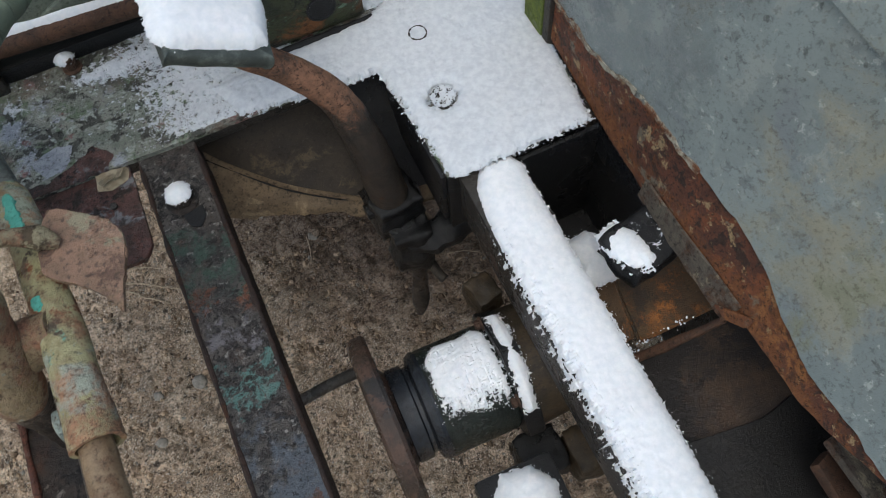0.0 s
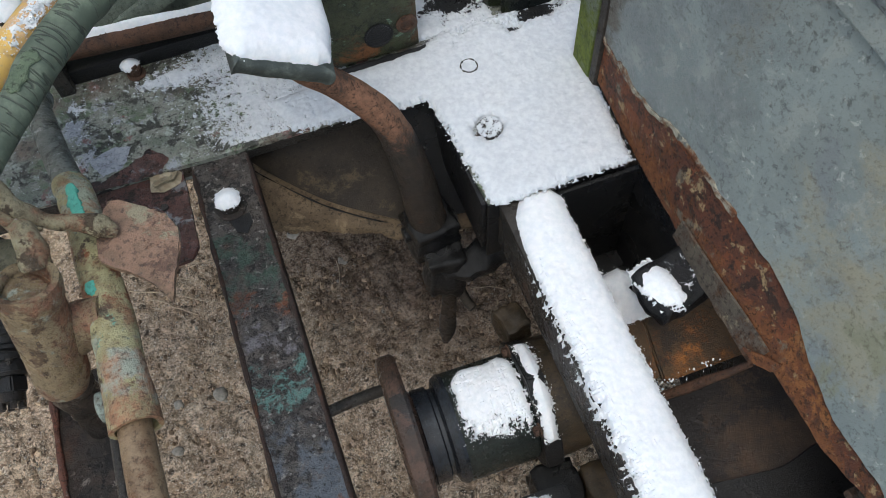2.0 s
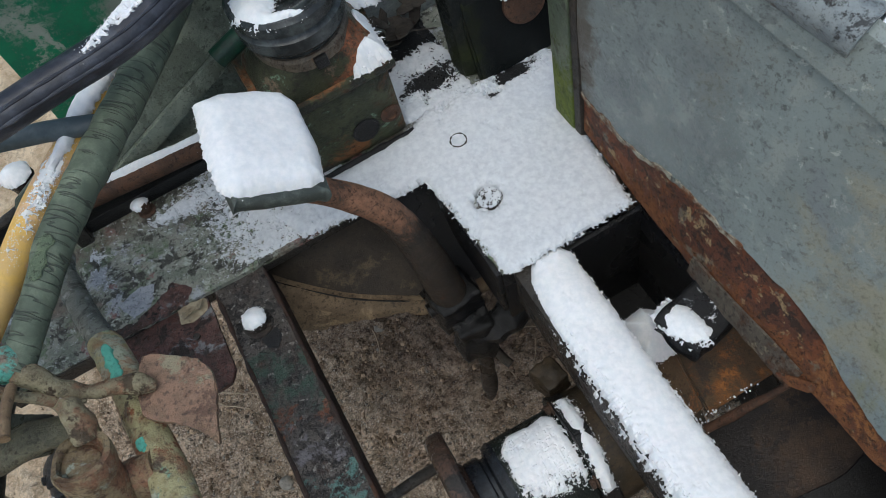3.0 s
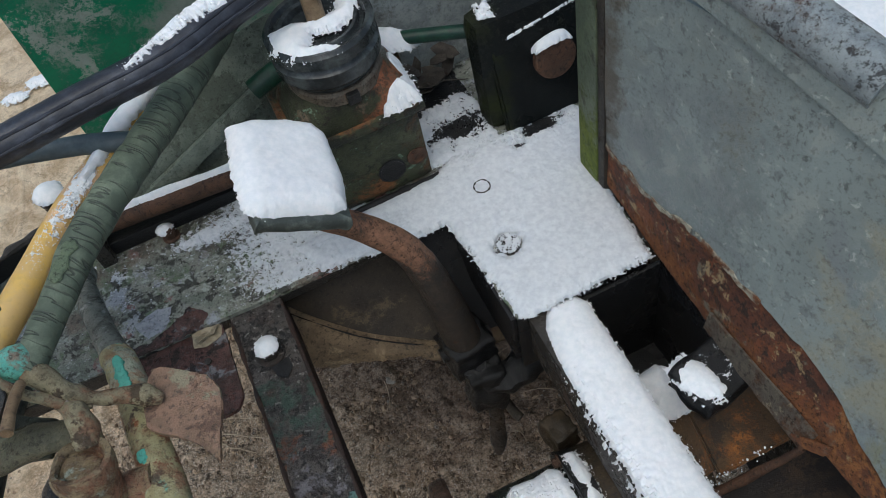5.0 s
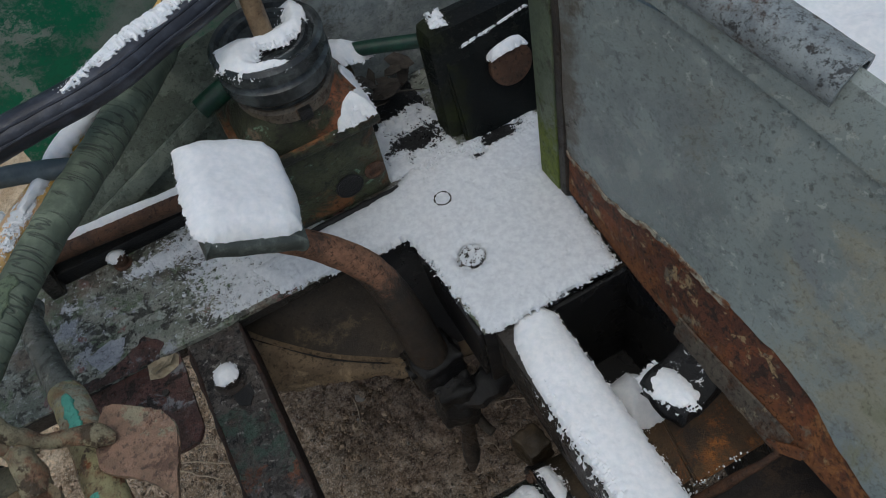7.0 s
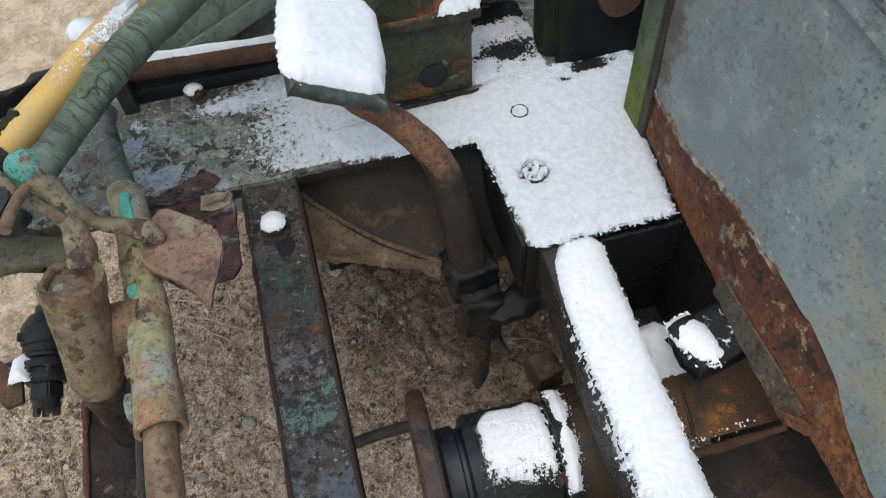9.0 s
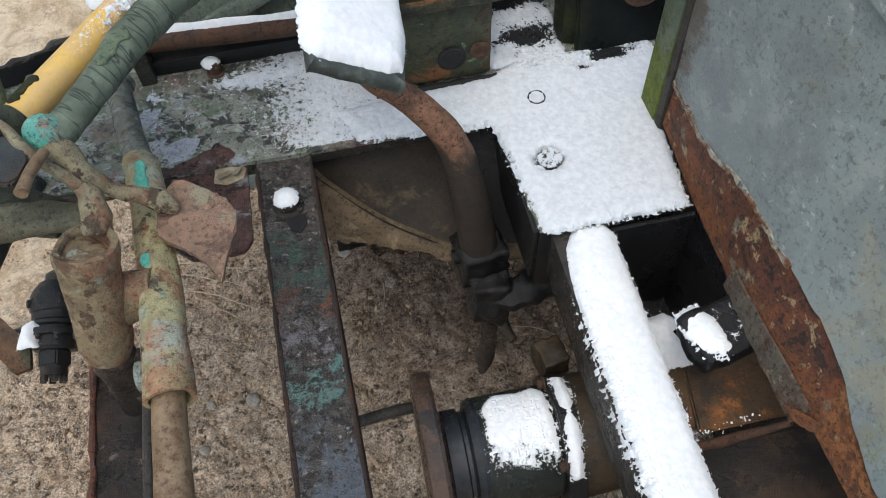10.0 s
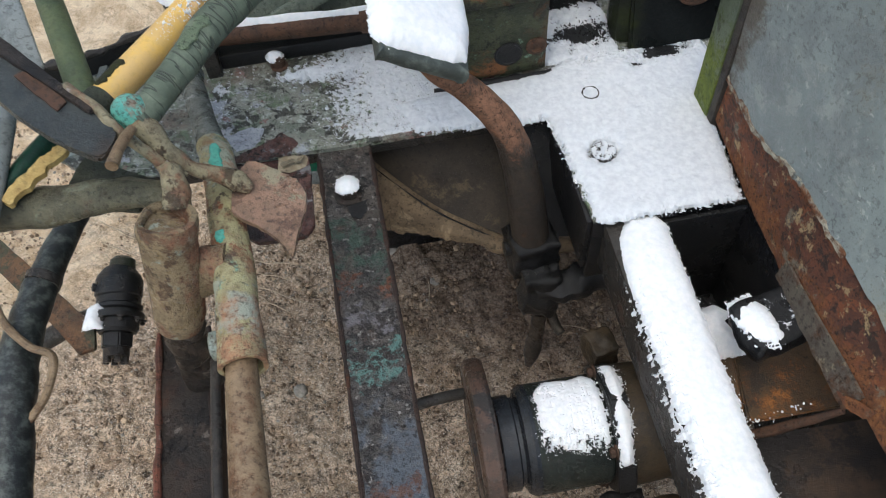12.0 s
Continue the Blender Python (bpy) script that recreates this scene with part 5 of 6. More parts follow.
yellow = hose("yellow_pipe", [(-0.470, 0.898, 0.799), (-0.457, 0.924, 0.800), (-0.425, 0.987, 0.800), (-0.409, 1.020, 0.800), (-0.387, 1.058, 0.800), (-0.333, 1.128, 0.802), (-0.278, 1.192, 0.806), (-0.20, 1.300, 0.815)], 0.0145, YELLOW, "yellow painted steel pipe dusted with snow", n=8, segs=22)
top_hose = thing("black_hose", (-0.30, 1.09, 0.86), "thick black rubber hose with scuffs along it", "hose")
HOSELINE = [(-0.60, 1.03, 0.865), (-0.45, 1.054, 0.875), (-0.347, 1.081, 0.88), (-0.268, 1.107, 0.88), (-0.213, 1.142, 0.88), (-0.161, 1.176, 0.88), (-0.04, 1.26, 0.88)]
part("rubber", tube(HOSELINE, 0.0168, n=8, segs=24, rough=0.03), HOSE, top_hose)
for side in (0.55, 1.25):
    seam = [p + Vector((0.010 * math.sin(side), -0.0168 * math.sin(side), 0.0168 * math.cos(side) - 0.0006)) for p in spline(HOSELINE, 4)]
    part("seam", tube(seam, 0.0016, n=3, segs=7, rough=0.8), HOSE, top_hose, "raised seam along the rubber")
hose("grey_hose", [(-0.60, 1.131, 0.818), (-0.50, 1.122, 0.820), (-0.423, 1.110, 0.821), (-0.384, 1.101, 0.822), (-0.350, 1.094, 0.820), (-0.318, 1.090, 0.812)], 0.0098, BLUEHOSE, "thin blue-grey rubber hose", n=8, segs=18, rough=0.06)
solo("pipe_elbow", tube([(-0.486, 0.866, 0.797), (-0.476, 0.888, 0.799), (-0.464, 0.911, 0.800)], [0.0175, 0.0165, 0.0155], segs=22, rough=0.12), DARKOLIVE, "mossy olive elbow at the end of the yellow pipe", "pipe")


def snow_on_pipe(a, b, r, half, thick, seed, label, cover=None, **k):
    """A ridge of snow on the upper side of a straight pipe from a to b."""
    a, b = Vector(a), Vector(b)
    d = b - a
    n = d.normalized()
    s = n.cross(Vector((0, 0, 1))).normalized()
    w = s.cross(n).normalized()

    def place(u, v, h):
        ang = max(-1.5, min(1.5, v / r))
        return a + n * u + (s * math.sin(ang) + w * math.cos(ang)) * (r + h)

    taper = d.length * 0.45
    solo("snow_strip", snow([(0, half * 0.3), (taper * 0.5, -half * 0.2), (taper, -half), (d.length, -half), (d.length, half), (0, half)], place, thick, 0.006, 0.002, 0.0028, 0.25, cover=cover, seed=seed, **k), SNOW, label, "snow", kind="stuff")


snow_on_pipe((-0.384, 1.064, 0.801), (-0.285, 1.184, 0.806), 0.0145, 0.012, 0.010, 51, "snow along the yellow pipe")
snow_on_pipe((-0.300, 1.096, 0.88), (-0.16, 1.177, 0.88), 0.0170, 0.0140, 0.006, 52, "snow sticking to the black hose", lambda u, v: 1.0 - np.abs(v) * 75 + 0 * u, fringe=1.6, patch=0.6, soft=0.003)
snow_on_pipe((-0.430, 0.978, 0.800), (-0.375, 1.073, 0.800), 0.0145, 0.012, 0.0016, 53, "thin snow along the yellow pipe", lambda u, v: np.clip(-0.50 + u * 10 - np.abs(v) * 20, -1, 1), grain=480, patch=0.3, fringe=1.8)

# ---- pedal ----
pedal = thing("pedal", L(-0.07, -0.05, 0.42), "snow-covered steel foot pedal on a curved rusty arm", "pedal")
PADM = Matrix.Translation((-0.192, 1.019, 0.790)) @ pose(0, 0, 0, 6.0, 28.2, 7.5) @ Matrix.Translation((0, 0, -0.005))
pad_outline = [(-0.034, -0.058), (0.037, -0.060), (0.048, -0.052), (0.048, 0.050), (0.037, 0.060), (-0.032, 0.060), (-0.044, 0.050), (-0.044, -0.050)]
part("pad", cushion(PADM, pad_outline, [(-0.020, 0.74), (-0.0195, 0.86), (-0.0175, 0.93), (-0.0140, 0.975), (-0.0095, 0.997), (-0.005, 1.0), (-0.001, 0.98), (0.001, 0.94)]), PADRUBBER, pedal, "worn black pad", 180)
armline = [PADM @ Vector((0.004, -0.006, -0.026)), (-0.182, 1.012, 0.722), (-0.150, 1.006, 0.697), (-0.111, 0.999, 0.643), (-0.091, 0.982, 0.570), (-0.081, 0.970, 0.487)]
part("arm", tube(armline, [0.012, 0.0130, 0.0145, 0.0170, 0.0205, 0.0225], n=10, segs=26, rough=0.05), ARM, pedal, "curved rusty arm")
part("clevis", lump(Matrix.Translation((-0.079, 0.974, 0.457)) @ pose(0, 0, 0, 6, 0, 16), (0.056, 0.050, 0.066), 0.007, 1), BLACK, pedal, "greasy black clevis", 180)
part("clevis", lump(Matrix.Translation((-0.069, 0.944, 0.408)) @ pose(0, 0, 0, -8, 4, 6), (0.046, 0.042, 0.072), 0.008, 2), BLACK, pedal, "greasy black clevis", 180)
part("pin", tube([(-0.112, 0.967, 0.462), (-0.046, 0.982, 0.462)], 0.009, segs=16, rough=0.1), BLACK, pedal)
part("link", tube([(-0.074, 0.940, 0.410), (-0.040, 0.938, 0.420), (0.008, 0.942, 0.434), (0.05, 0.950, 0.440)], [0.016, 0.021, 0.019, 0.016], n=10, segs=16, rough=0.4), BLACK, pedal, "greasy link")
part("tongue", tube([(-0.066, 0.946, 0.385), (-0.064, 0.945, 0.330), (-0.069, 0.936, 0.280), (-0.074, 0.926, 0.253), (-0.078, 0.919, 0.236)], [0.008, 0.0095, 0.0120, 0.0110, 0.0040], n=6, segs=14, rough=0.2, flat=0.7), RUSTDARK, pedal, "hanging rusty tongue")
part("hook", tube([(-0.056, 0.947, 0.390), (-0.051, 0.942, 0.352), (-0.044, 0.928, 0.336), (-0.038, 0.917, 0.333)], 0.0062, segs=12, rough=0.1), POSTDARK, pedal)
solo("snow_slab", snow([(-0.038, -0.053), (0.030, -0.054), (0.045, -0.049), (0.052, -0.010), (0.051, 0.044), (0.040, 0.060), (0.012, 0.066), (-0.022, 0.066), (-0.046, 0.058), (-0.053, 0.0), (-0.052, -0.044)], lambda u, v, h: PADM @ Vector((u, v, h)), 0.017, 0.007, 0.002, 0.0024, 0.08, seed=61, fringe=0.4, soft=0.001), SNOW, "thick slab of snow on the pedal pad", "snow", kind="stuff")
solo("snow_grains", snow([(-0.022, -0.012), (0.02, -0.012), (0.02, 0.012), (-0.022, 0.012)], lambda u, v, h: Vector((-0.079 + u, 0.972 + v, 0.4885 + h)), 0.003, 0.003, 0.0016, 0.003, 0.3, cover=lambda u, v: 0 * u - 0.75, seed=63), SNOW, "grains of snow on the clevis", "snow", kind="stuff")
# ---- brown board under the shelf ----
board = thing("guard_board", L(-0.14, 0.05, 0.42), "dusty brown board with a broken lower edge", "board")


def sheet_between(top, low, cols, rows, bend, thick, ragged, seed):
    """A bent thin board between an upper and a lower line, broken along the lower one."""
    bm = bmesh.new()
    top, low = spline(top, 12), spline(low, 12)
    grids = []
    for off in (0.0, -thick):
        g = []
        for i in range(cols + 1):
            f = i / cols * (len(top) - 1)
            a = top[min(int(f), len(top) - 2)].lerp(top[min(int(f) + 1, len(top) - 1)], f - int(f))
            g2 = i / cols * (len(low) - 1)
            b = low[min(int(g2), len(low) - 2)].lerp(low[min(int(g2) + 1, len(low) - 1)], g2 - int(g2))
            b = b + (b - a).normalized() * ragged * (1.2 * noise.noise(Vector((b.x * 30, seed, 0))) + 0.5 * noise.noise(Vector((b.x * 90, seed, 5))) + 0.25 * noise.noise(Vector((b.x * 320, seed, 9))))
            col = []
            for j in range(rows + 1):
                t = j / rows
                p = a.lerp(b, t)
                p = p + Vector((0, -1, 0.3)) * bend * math.sin(math.pi * t) + Vector((0, 1, 0)) * -off
                col.append(bm.verts.new(p))
            g.append(col)
        grids.append(g)
    a, b = grids
    for i in range(cols):
        for j in range(rows):
            bm.faces.new((a[i][j], a[i + 1][j], a[i + 1][j + 1], a[i][j + 1]))
            bm.faces.new((b[i][j + 1], b[i + 1][j + 1], b[i + 1][j], b[i][j]))
        bm.faces.new((a[i][rows], a[i + 1][rows], b[i + 1][rows], b[i][rows]))
    for i, flip in ((0, 0), (cols, 1)):
        for j in range(rows):
            q = (a[i][j], a[i][j + 1], b[i][j + 1], b[i][j])
            bm.faces.new(q[::-1] if flip else q)
    return bm


part("upper_sheet", sheet_between([(-0.290, 1.072, 0.583), (-0.255, 1.080, 0.583), (-0.20, 1.090, 0.583), (-0.15, 1.096, 0.583), (-0.11, 1.101, 0.583), (-0.085, 1.104, 0.583)], [(-0.272, 1.042, 0.567), (-0.245, 1.033, 0.534), (-0.195, 1.018, 0.490), (-0.15, 1.008, 0.464), (-0.115, 1.001, 0.448), (-0.085, 0.998, 0.440)], 70, 16, -0.018, 0.006, 0.0, 3), BOARDSHADE, board, "smooth hollow upper face", 60)
part("lower_strip", sheet_between([(-0.284, 1.042, 0.570), (-0.247, 1.029, 0.532), (-0.196, 1.013, 0.488), (-0.141, 1.001, 0.456), (-0.095, 0.993, 0.438), (0.02, 0.990, 0.434)], [(-0.289, 1.010, 0.484), (-0.26, 1.003, 0.466), (-0.200, 0.997, 0.451), (-0.15, 0.990, 0.441), (-0.103, 0.984, 0.429), (0.02, 0.982, 0.424)], 120, 8, 0.004, 0.008, 0.008, 9), BOARD, board, "splintered pale lower strip", 60)

part("crack", tube([(-0.284, 1.039, 0.572), (-0.247, 1.026, 0.534), (-0.196, 1.010, 0.490), (-0.141, 0.998, 0.458), (-0.095, 0.990, 0.440)], 0.0008, n=14, segs=6, rough=1.5), BLACK, board, "dark crack along the board")
edge = thing("torn_edge", (-0.58, 1.17, 0.596), "torn black sheet standing along the shelf's rear edge", "sheet")
part("sheet", sheet_between([(-0.665, 1.142, 0.598), (-0.615, 1.156, 0.598), (-0.580, 1.176, 0.598), (-0.549, 1.192, 0.598), (-0.500, 1.215, 0.598)], [(-0.665, 1.142, 0.624), (-0.615, 1.158, 0.624), (-0.580, 1.178, 0.625), (-0.549, 1.194, 0.627), (-0.500, 1.217, 0.630)], 70, 4, 0.0, 0.005, 0.006, 6), BLACK, edge)
part("rim", tube([(-0.665, 1.146, 0.622), (-0.615, 1.162, 0.623), (-0.580, 1.181, 0.624), (-0.549, 1.197, 0.626), (-0.500, 1.219, 0.628)], 0.005, n=14, segs=9, rough=1.2), DARKSTEEL, edge, "flaking grey rim")
part("rib", box(Matrix.Translation((-0.592, 1.150, 0.608)) @ pose(0, 0, 0, -20, 0, 14), (0.010, 0.036, 0.006), 0.001), GALV, edge, "small bent grey rib")
knob = thing("stub_post", (-0.515, 1.258, 0.596), "dark stub post capped with snow behind the shelf", "post")
part("stub", lathe(Matrix.Translation((-0.515, 1.258, 0.590)), [(0.016, 0), (0.016, 0.030), (0.018, 0.034), (0.017, 0.044), (0.010, 0.047)], segs=22, dent=0.08), DARKSTEEL, knob)
solo("snow_cap", snow([(0.020 * math.cos(a * 0.4), 0.020 * math.sin(a * 0.4)) for a in range(16)], lambda u, v, h: Vector((-0.516 + u, 1.258 + v, 0.634 + h)), 0.014, 0.010, 0.0018, 0.002, 0.3, seed=95), SNOW, "cap of snow on the stub post", "snow", kind="stuff")
for k, (x, y, r) in enumerate(((-0.985, 2.340, 0.030), (-0.915, 2.380, 0.034))):
    solo("snow_patch", snow([(r * math.cos(a * 0.4) * 1.2, r * math.sin(a * 0.4) * 0.7) for a in range(16)], lambda u, v, h: Vector((x + u, y + v, 0.006 + h)), 0.010, 0.008, 0.003, 0.016, 0.4, seed=96 + k), SNOW, "small patch of snow on the soil", "snow", kind="stuff")

# Added sheet: the dark gap beside the arm is given as black colour.
guard = thing("gap_sheet", L(-0.07, 0.03, 0.40), "black sheet added to fill the dark gap beside the pedal arm", "guard")
part("sheet", sheet_between([(-0.112, 1.076, 0.588), (-0.075, 1.082, 0.588), (-0.036, 1.086, 0.588)], [(-0.098, 0.992, 0.455), (-0.066, 0.992, 0.448), (-0.024, 0.994, 0.446)], 14, 8, 0.0, 0.004, 0.004, 4), BLACK, guard)

# ---- shaft assembly between the beams ----
drive = thing("drive_coupling", (-0.07, 0.755, 0.31), "dark flanged coupling with snow on its drum", "coupling")
AX = Matrix.Translation((0, 0.755, 0.415)) @ pose(0, 0, 0, 0, 90, 8)


def along(x):
    return AX @ Matrix.Translation((0, 0, x))


bm = bmesh.new()
add_lathe(bm, along(-0.156), [(0.020, 0.004), (0.040, 0.004), (0.046, -0.003), (0.060, -0.004), (0.062, 0.0), (0.062, 0.016), (0.056, 0.020), (0.050, 0.024), (0.02, 0.024)], segs=60, dent=0.010)
ring_out = [(0.099, 0.004), (0.099, 0.014), (0.096, 0.018), (0.082, 0.018), (0.080, 0.016), (0.080, -0.002), (0.082, -0.004), (0.092, -0.004), (0.097, -0.001)]
rings = [[bm.verts.new(along(-0.156) @ Vector((r * math.cos(a), r * math.sin(a), h))) for r, h in ring_out] for a in [2 * math.pi * k / 72 for k in range(72)]]
for p, q in zip(rings, rings[1:] + rings[:1]):
    for j in range(len(ring_out)):
        bm.faces.new((p[j], p[(j + 1) % len(ring_out)], q[(j + 1) % len(ring_out)], q[j]))
for k in range(4):
    sector = [(r * math.cos(0.4 + k * math.pi / 2 + a), r * math.sin(0.4 + k * math.pi / 2 + a)) for r, way in ((0.058, 1), (0.084, -1)) for a in [way * 0.44 * (i / 5 - 1) for i in range(11)]]
    add_prism(bm, along(-0.156), sector, -0.0035, 0.0175)
part("flange_disc", bm, FLANGE, drive, "thick worn flange disc with curved slots")
part("hub", lathe(along(-0.134), [(0.050, 0), (0.053, 0.002), (0.053, 0.018), (0.049, 0.020), (0.049, 0.024), (0.058, 0.027), (0.062, 0.034), (0.060, 0.040)], segs=44), HUBSTEEL, drive, "ribbed blue-black hub")
part("drum", lathe(along(-0.098), [(0.058, 0), (0.061, 0.003), (0.061, 0.078), (0.058, 0.082)], segs=44, dent=0.010), DRUM, drive, "round drum")
ears = [(0.070 * math.cos(a * 0.2618) * (1.10 if a % 6 == 0 else 1.0), 0.070 * math.sin(a * 0.2618) * (1.10 if a % 6 == 0 else 1.0)) for a in range(24)]
ear_flange = part("ear_flange", prism(along(-0.016), ears, 0, 0.020, 0.002), BLACK, drive, "flange with bolt ears")
for k in range(4):
    bm = bmesh.new()
    q = math.pi * (0.25 + 0.5 * k)
    add_bolt(bm, along(-0.016) @ Matrix.Translation((0.066 * math.cos(q), 0.066 * math.sin(q), 0)) @ Matrix.Rotation(math.pi, 4, "X"), 0.006, 0.006)
    part("bolt", bm, RUSTY, ear_flange)
part("housing", lathe(along(-0.003), [(0.064, 0), (0.068, 0.006), (0.066, 0.05), (0.072, 0.06), (0.072, 0.12)], segs=40, dent=0.012), HOUSING, drive, "oil-brown housing")
part("foot_lug", lump(Matrix.Translation((0.005, 0.665, 0.36)) @ pose(0, 0, 0, 0, 0, 8), (0.052, 0.052, 0.052), 0.005, 4), BLACK, drive, "bolted lug", 180)
part("foot_lug", lump(Matrix.Translation((0.055, 0.655, 0.37)) @ pose(0, 0, 0, 0, 0, 8), (0.042, 0.052, 0.062), 0.005, 5), HOUSING, drive, "bolted lug", 180)
part("rod", tube([(-0.146, 0.800, 0.420), (-0.19, 0.797, 0.412), (-0.262, 0.782, 0.405)], 0.0068, segs=14), DARKSTEEL, drive, "thin dark rod")
part("top_lug", lump(Matrix.Translation((-0.008, 0.842, 0.436)) @ pose(0, 0, 0, 0, 0, 20), (0.032, 0.036, 0.040), 0.005, 7), HOUSING, drive, "small greasy lug", 180)


def drum_snow(x, ang, h, r=0.061):
    return along(x) @ Vector((-math.cos(ang) * (r + h), math.sin(ang) * (r + h), 0))


solo("snow_cap", snow([(-0.092, -0.036), (-0.034, -0.048), (-0.020, -0.060), (-0.019, 0.036), (-0.030, 0.052), (-0.050, 0.044), (-0.076, 0.050), (-0.090, 0.030)], lambda u, v, h: drum_snow(u, v / 0.061, h), 0.007, 0.006, 0.002, 0.006, 0.3, seed=71, fringe=1.6, patch=0.5, grain=560, cover=lambda u, v: np.clip(1.6 + np.minimum(0, v + 0.008) * 48 + np.minimum(0, u + 0.070) * 40, -1.2, 3)), SNOW, "snow on the round drum", "snow", kind="stuff")
solo("snow_cap", snow([(-0.014, -0.072), (0.000, -0.070), (0.005, 0.0), (0.004, 0.050), (-0.010, 0.055), (-0.014, 0.0)], lambda u, v, h: drum_snow(u, v / 0.070, h, 0.070), 0.008, 0.006, 0.0018, 0.004, 0.3, seed=72, soft=0.003, fringe=1.0), SNOW, "strip of snow on the flange", "snow", kind="stuff")

# ---- between snowy beam and panel ----
# Black walls carry the darkness of the shaded hole in their colour.
well = thing("footwell_box", L(0.085, -0.12, 0.38), "recess beside the beam, its shade put into black walls", "box")
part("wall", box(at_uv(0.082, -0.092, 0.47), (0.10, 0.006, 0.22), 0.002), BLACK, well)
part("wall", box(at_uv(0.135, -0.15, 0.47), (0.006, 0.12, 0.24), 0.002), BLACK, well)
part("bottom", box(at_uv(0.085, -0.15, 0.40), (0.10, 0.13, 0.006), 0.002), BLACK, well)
part("block", lump(Matrix.Translation((0.140, 0.792, 0.574)) @ pose(0, 0, 0, 4, 3, 24), (0.078, 0.056, 0.030), 0.005, 3), BLACK, well, "black block", 180)
cast = thing("ochre_casting", L(0.085, -0.25, 0.46), "ochre and rust stained cast cover below the beam", "casting")
part("left_face", prism(at_uv(0.045, -0.240, 0.490) @ pose(0, 0, 0, 6, -10), [(-0.04, -0.055), (0.038, -0.045), (0.048, 0.055), (-0.03, 0.055)], -0.010, -0.004, 0.002), CASTING, cast)
part("right_face", prism(at_uv(0.118, -0.245, 0.490) @ pose(0, 0, 0, 6, 8), [(-0.042, -0.050), (0.085, -0.046), (0.075, 0.046), (-0.030, 0.052)], -0.006, 0, 0.002), CASTING, cast)
cover = thing("brown_cover", L(0.10, -0.40, 0.44), "dark brown stained sheet cover with a turned rim", "cover")
part("sheet", prism(at_uv(0.10, -0.42, 0.475) @ pose(0, 0, 0, -4, 4), worn([(-0.075, 0.008), (-0.01, 0.014), (0.06, 0.002), (0.14, 0.040), (0.14, 0.115), (-0.09, 0.120)], 0.01, 0.002), -0.004, 0, 0.001), BROWNSHEET, cover)
part("fold", prism(at_uv(0.10, -0.47, 0.468) @ pose(0, 0, 0, 14, 6), worn([(-0.075, 0.075), (-0.06, -0.16), (0.15, -0.16), (0.15, 0.085), (0.05, 0.060)], 0.008, 0.002), -0.004, 0, 0.001), OILSHEET, cover, "oil-black lower fold")
part("rim", tube([(0.060, 0.706, 0.462), (0.110, 0.708, 0.486), (0.150, 0.704, 0.526), (0.182, 0.698, 0.574)], [0.0045, 0.005, 0.005, 0.0035], n=8, segs=12, rough=0.25), RUSTY, cover, "turned rim with grains of snow")
rnd = random.Random(9)
bm = bmesh.new()
crumbs(bm, [Vector((0.085 + 0.080 * t, 0.717 + 0.005 * rnd.uniform(-1, 1), 0.484 + 0.02 * t + 0.044 * t * t + 0.004 * rnd.random())) for t in [rnd.random() ** 1.3 for _ in range(70)]], 0.0013, rnd)
solo("snow_grains", bm, SNOW, "grains of snow caught along the rim", "snow", kind="stuff")
brk = thing("lower_bracket", (0.20, 0.53, 0.48), "brown rusted bracket at the panel's foot", "bracket")
part("leg", box(Matrix.Translation((0.246, 0.520, 0.50)) @ pose(0, 0, 0, 20, 25, 25), (0.028, 0.10, 0.012), 0.004), RUSTY, brk)
part("plate", box(Matrix.Translation((0.262, 0.520, 0.552)) @ pose(0, 0, 0, 0, 30, 12), (0.07, 0.12, 0.008), 0.003), FOOT, brk, "bent grey-brown sheet")
solo("snow_lump", snow([(-0.034, -0.040), (0.030, -0.045), (0.034, 0.010), (0.012, 0.032), (-0.020, 0.030), (-0.036, 0.005)], lambda u, v, h: Vector((-0.030 + u, 0.612 + v, 0.452 + h)), 0.020, 0.014, 0.0025, 0.0016, 0.25, seed=85), SNOW, "heap of snow on a dark ledge", "snow", kind="stuff")
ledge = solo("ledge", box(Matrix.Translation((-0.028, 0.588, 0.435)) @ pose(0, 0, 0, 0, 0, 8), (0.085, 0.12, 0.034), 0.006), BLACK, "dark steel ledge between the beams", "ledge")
solo("snow_lump", snow([(-0.012, -0.012), (0.014, -0.010), (0.010, 0.012), (-0.010, 0.014)], lambda u, v, h: L(0.052 + u, -0.385 + v, 0.478 + h), 0.010, 0.006, 0.002, 0.003, 0.25, seed=86), SNOW, "small lump of snow on the brown cover", "snow", kind="stuff")
solo("snow_lump", snow([(-0.030, -0.032), (0.024, -0.034), (0.032, 0.012), (0.012, 0.030), (-0.022, 0.026)], lambda u, v, h: L(0.070 + u, -0.194 + v, 0.508 + h), 0.026, 0.013, 0.002, 0.002, 0.15, seed=81), SNOW, "lump of snow in the shade of the beam", "snow", kind="stuff")
solo("snow_lump", snow([(-0.031, 0.022), (-0.006, 0.031), (0.010, 0.014), (0.018, -0.014), (0.010, -0.027), (-0.010, -0.022), (-0.026, -0.002)], lambda u, v, h: Vector((0.126 + u, 0.786 + v, 0.586 + h)), 0.011, 0.008, 0.0018, 0.005, 0.4, seed=82, fringe=0.7, soft=0.003), SNOW, "lump of snow on the black block", "snow", kind="stuff")
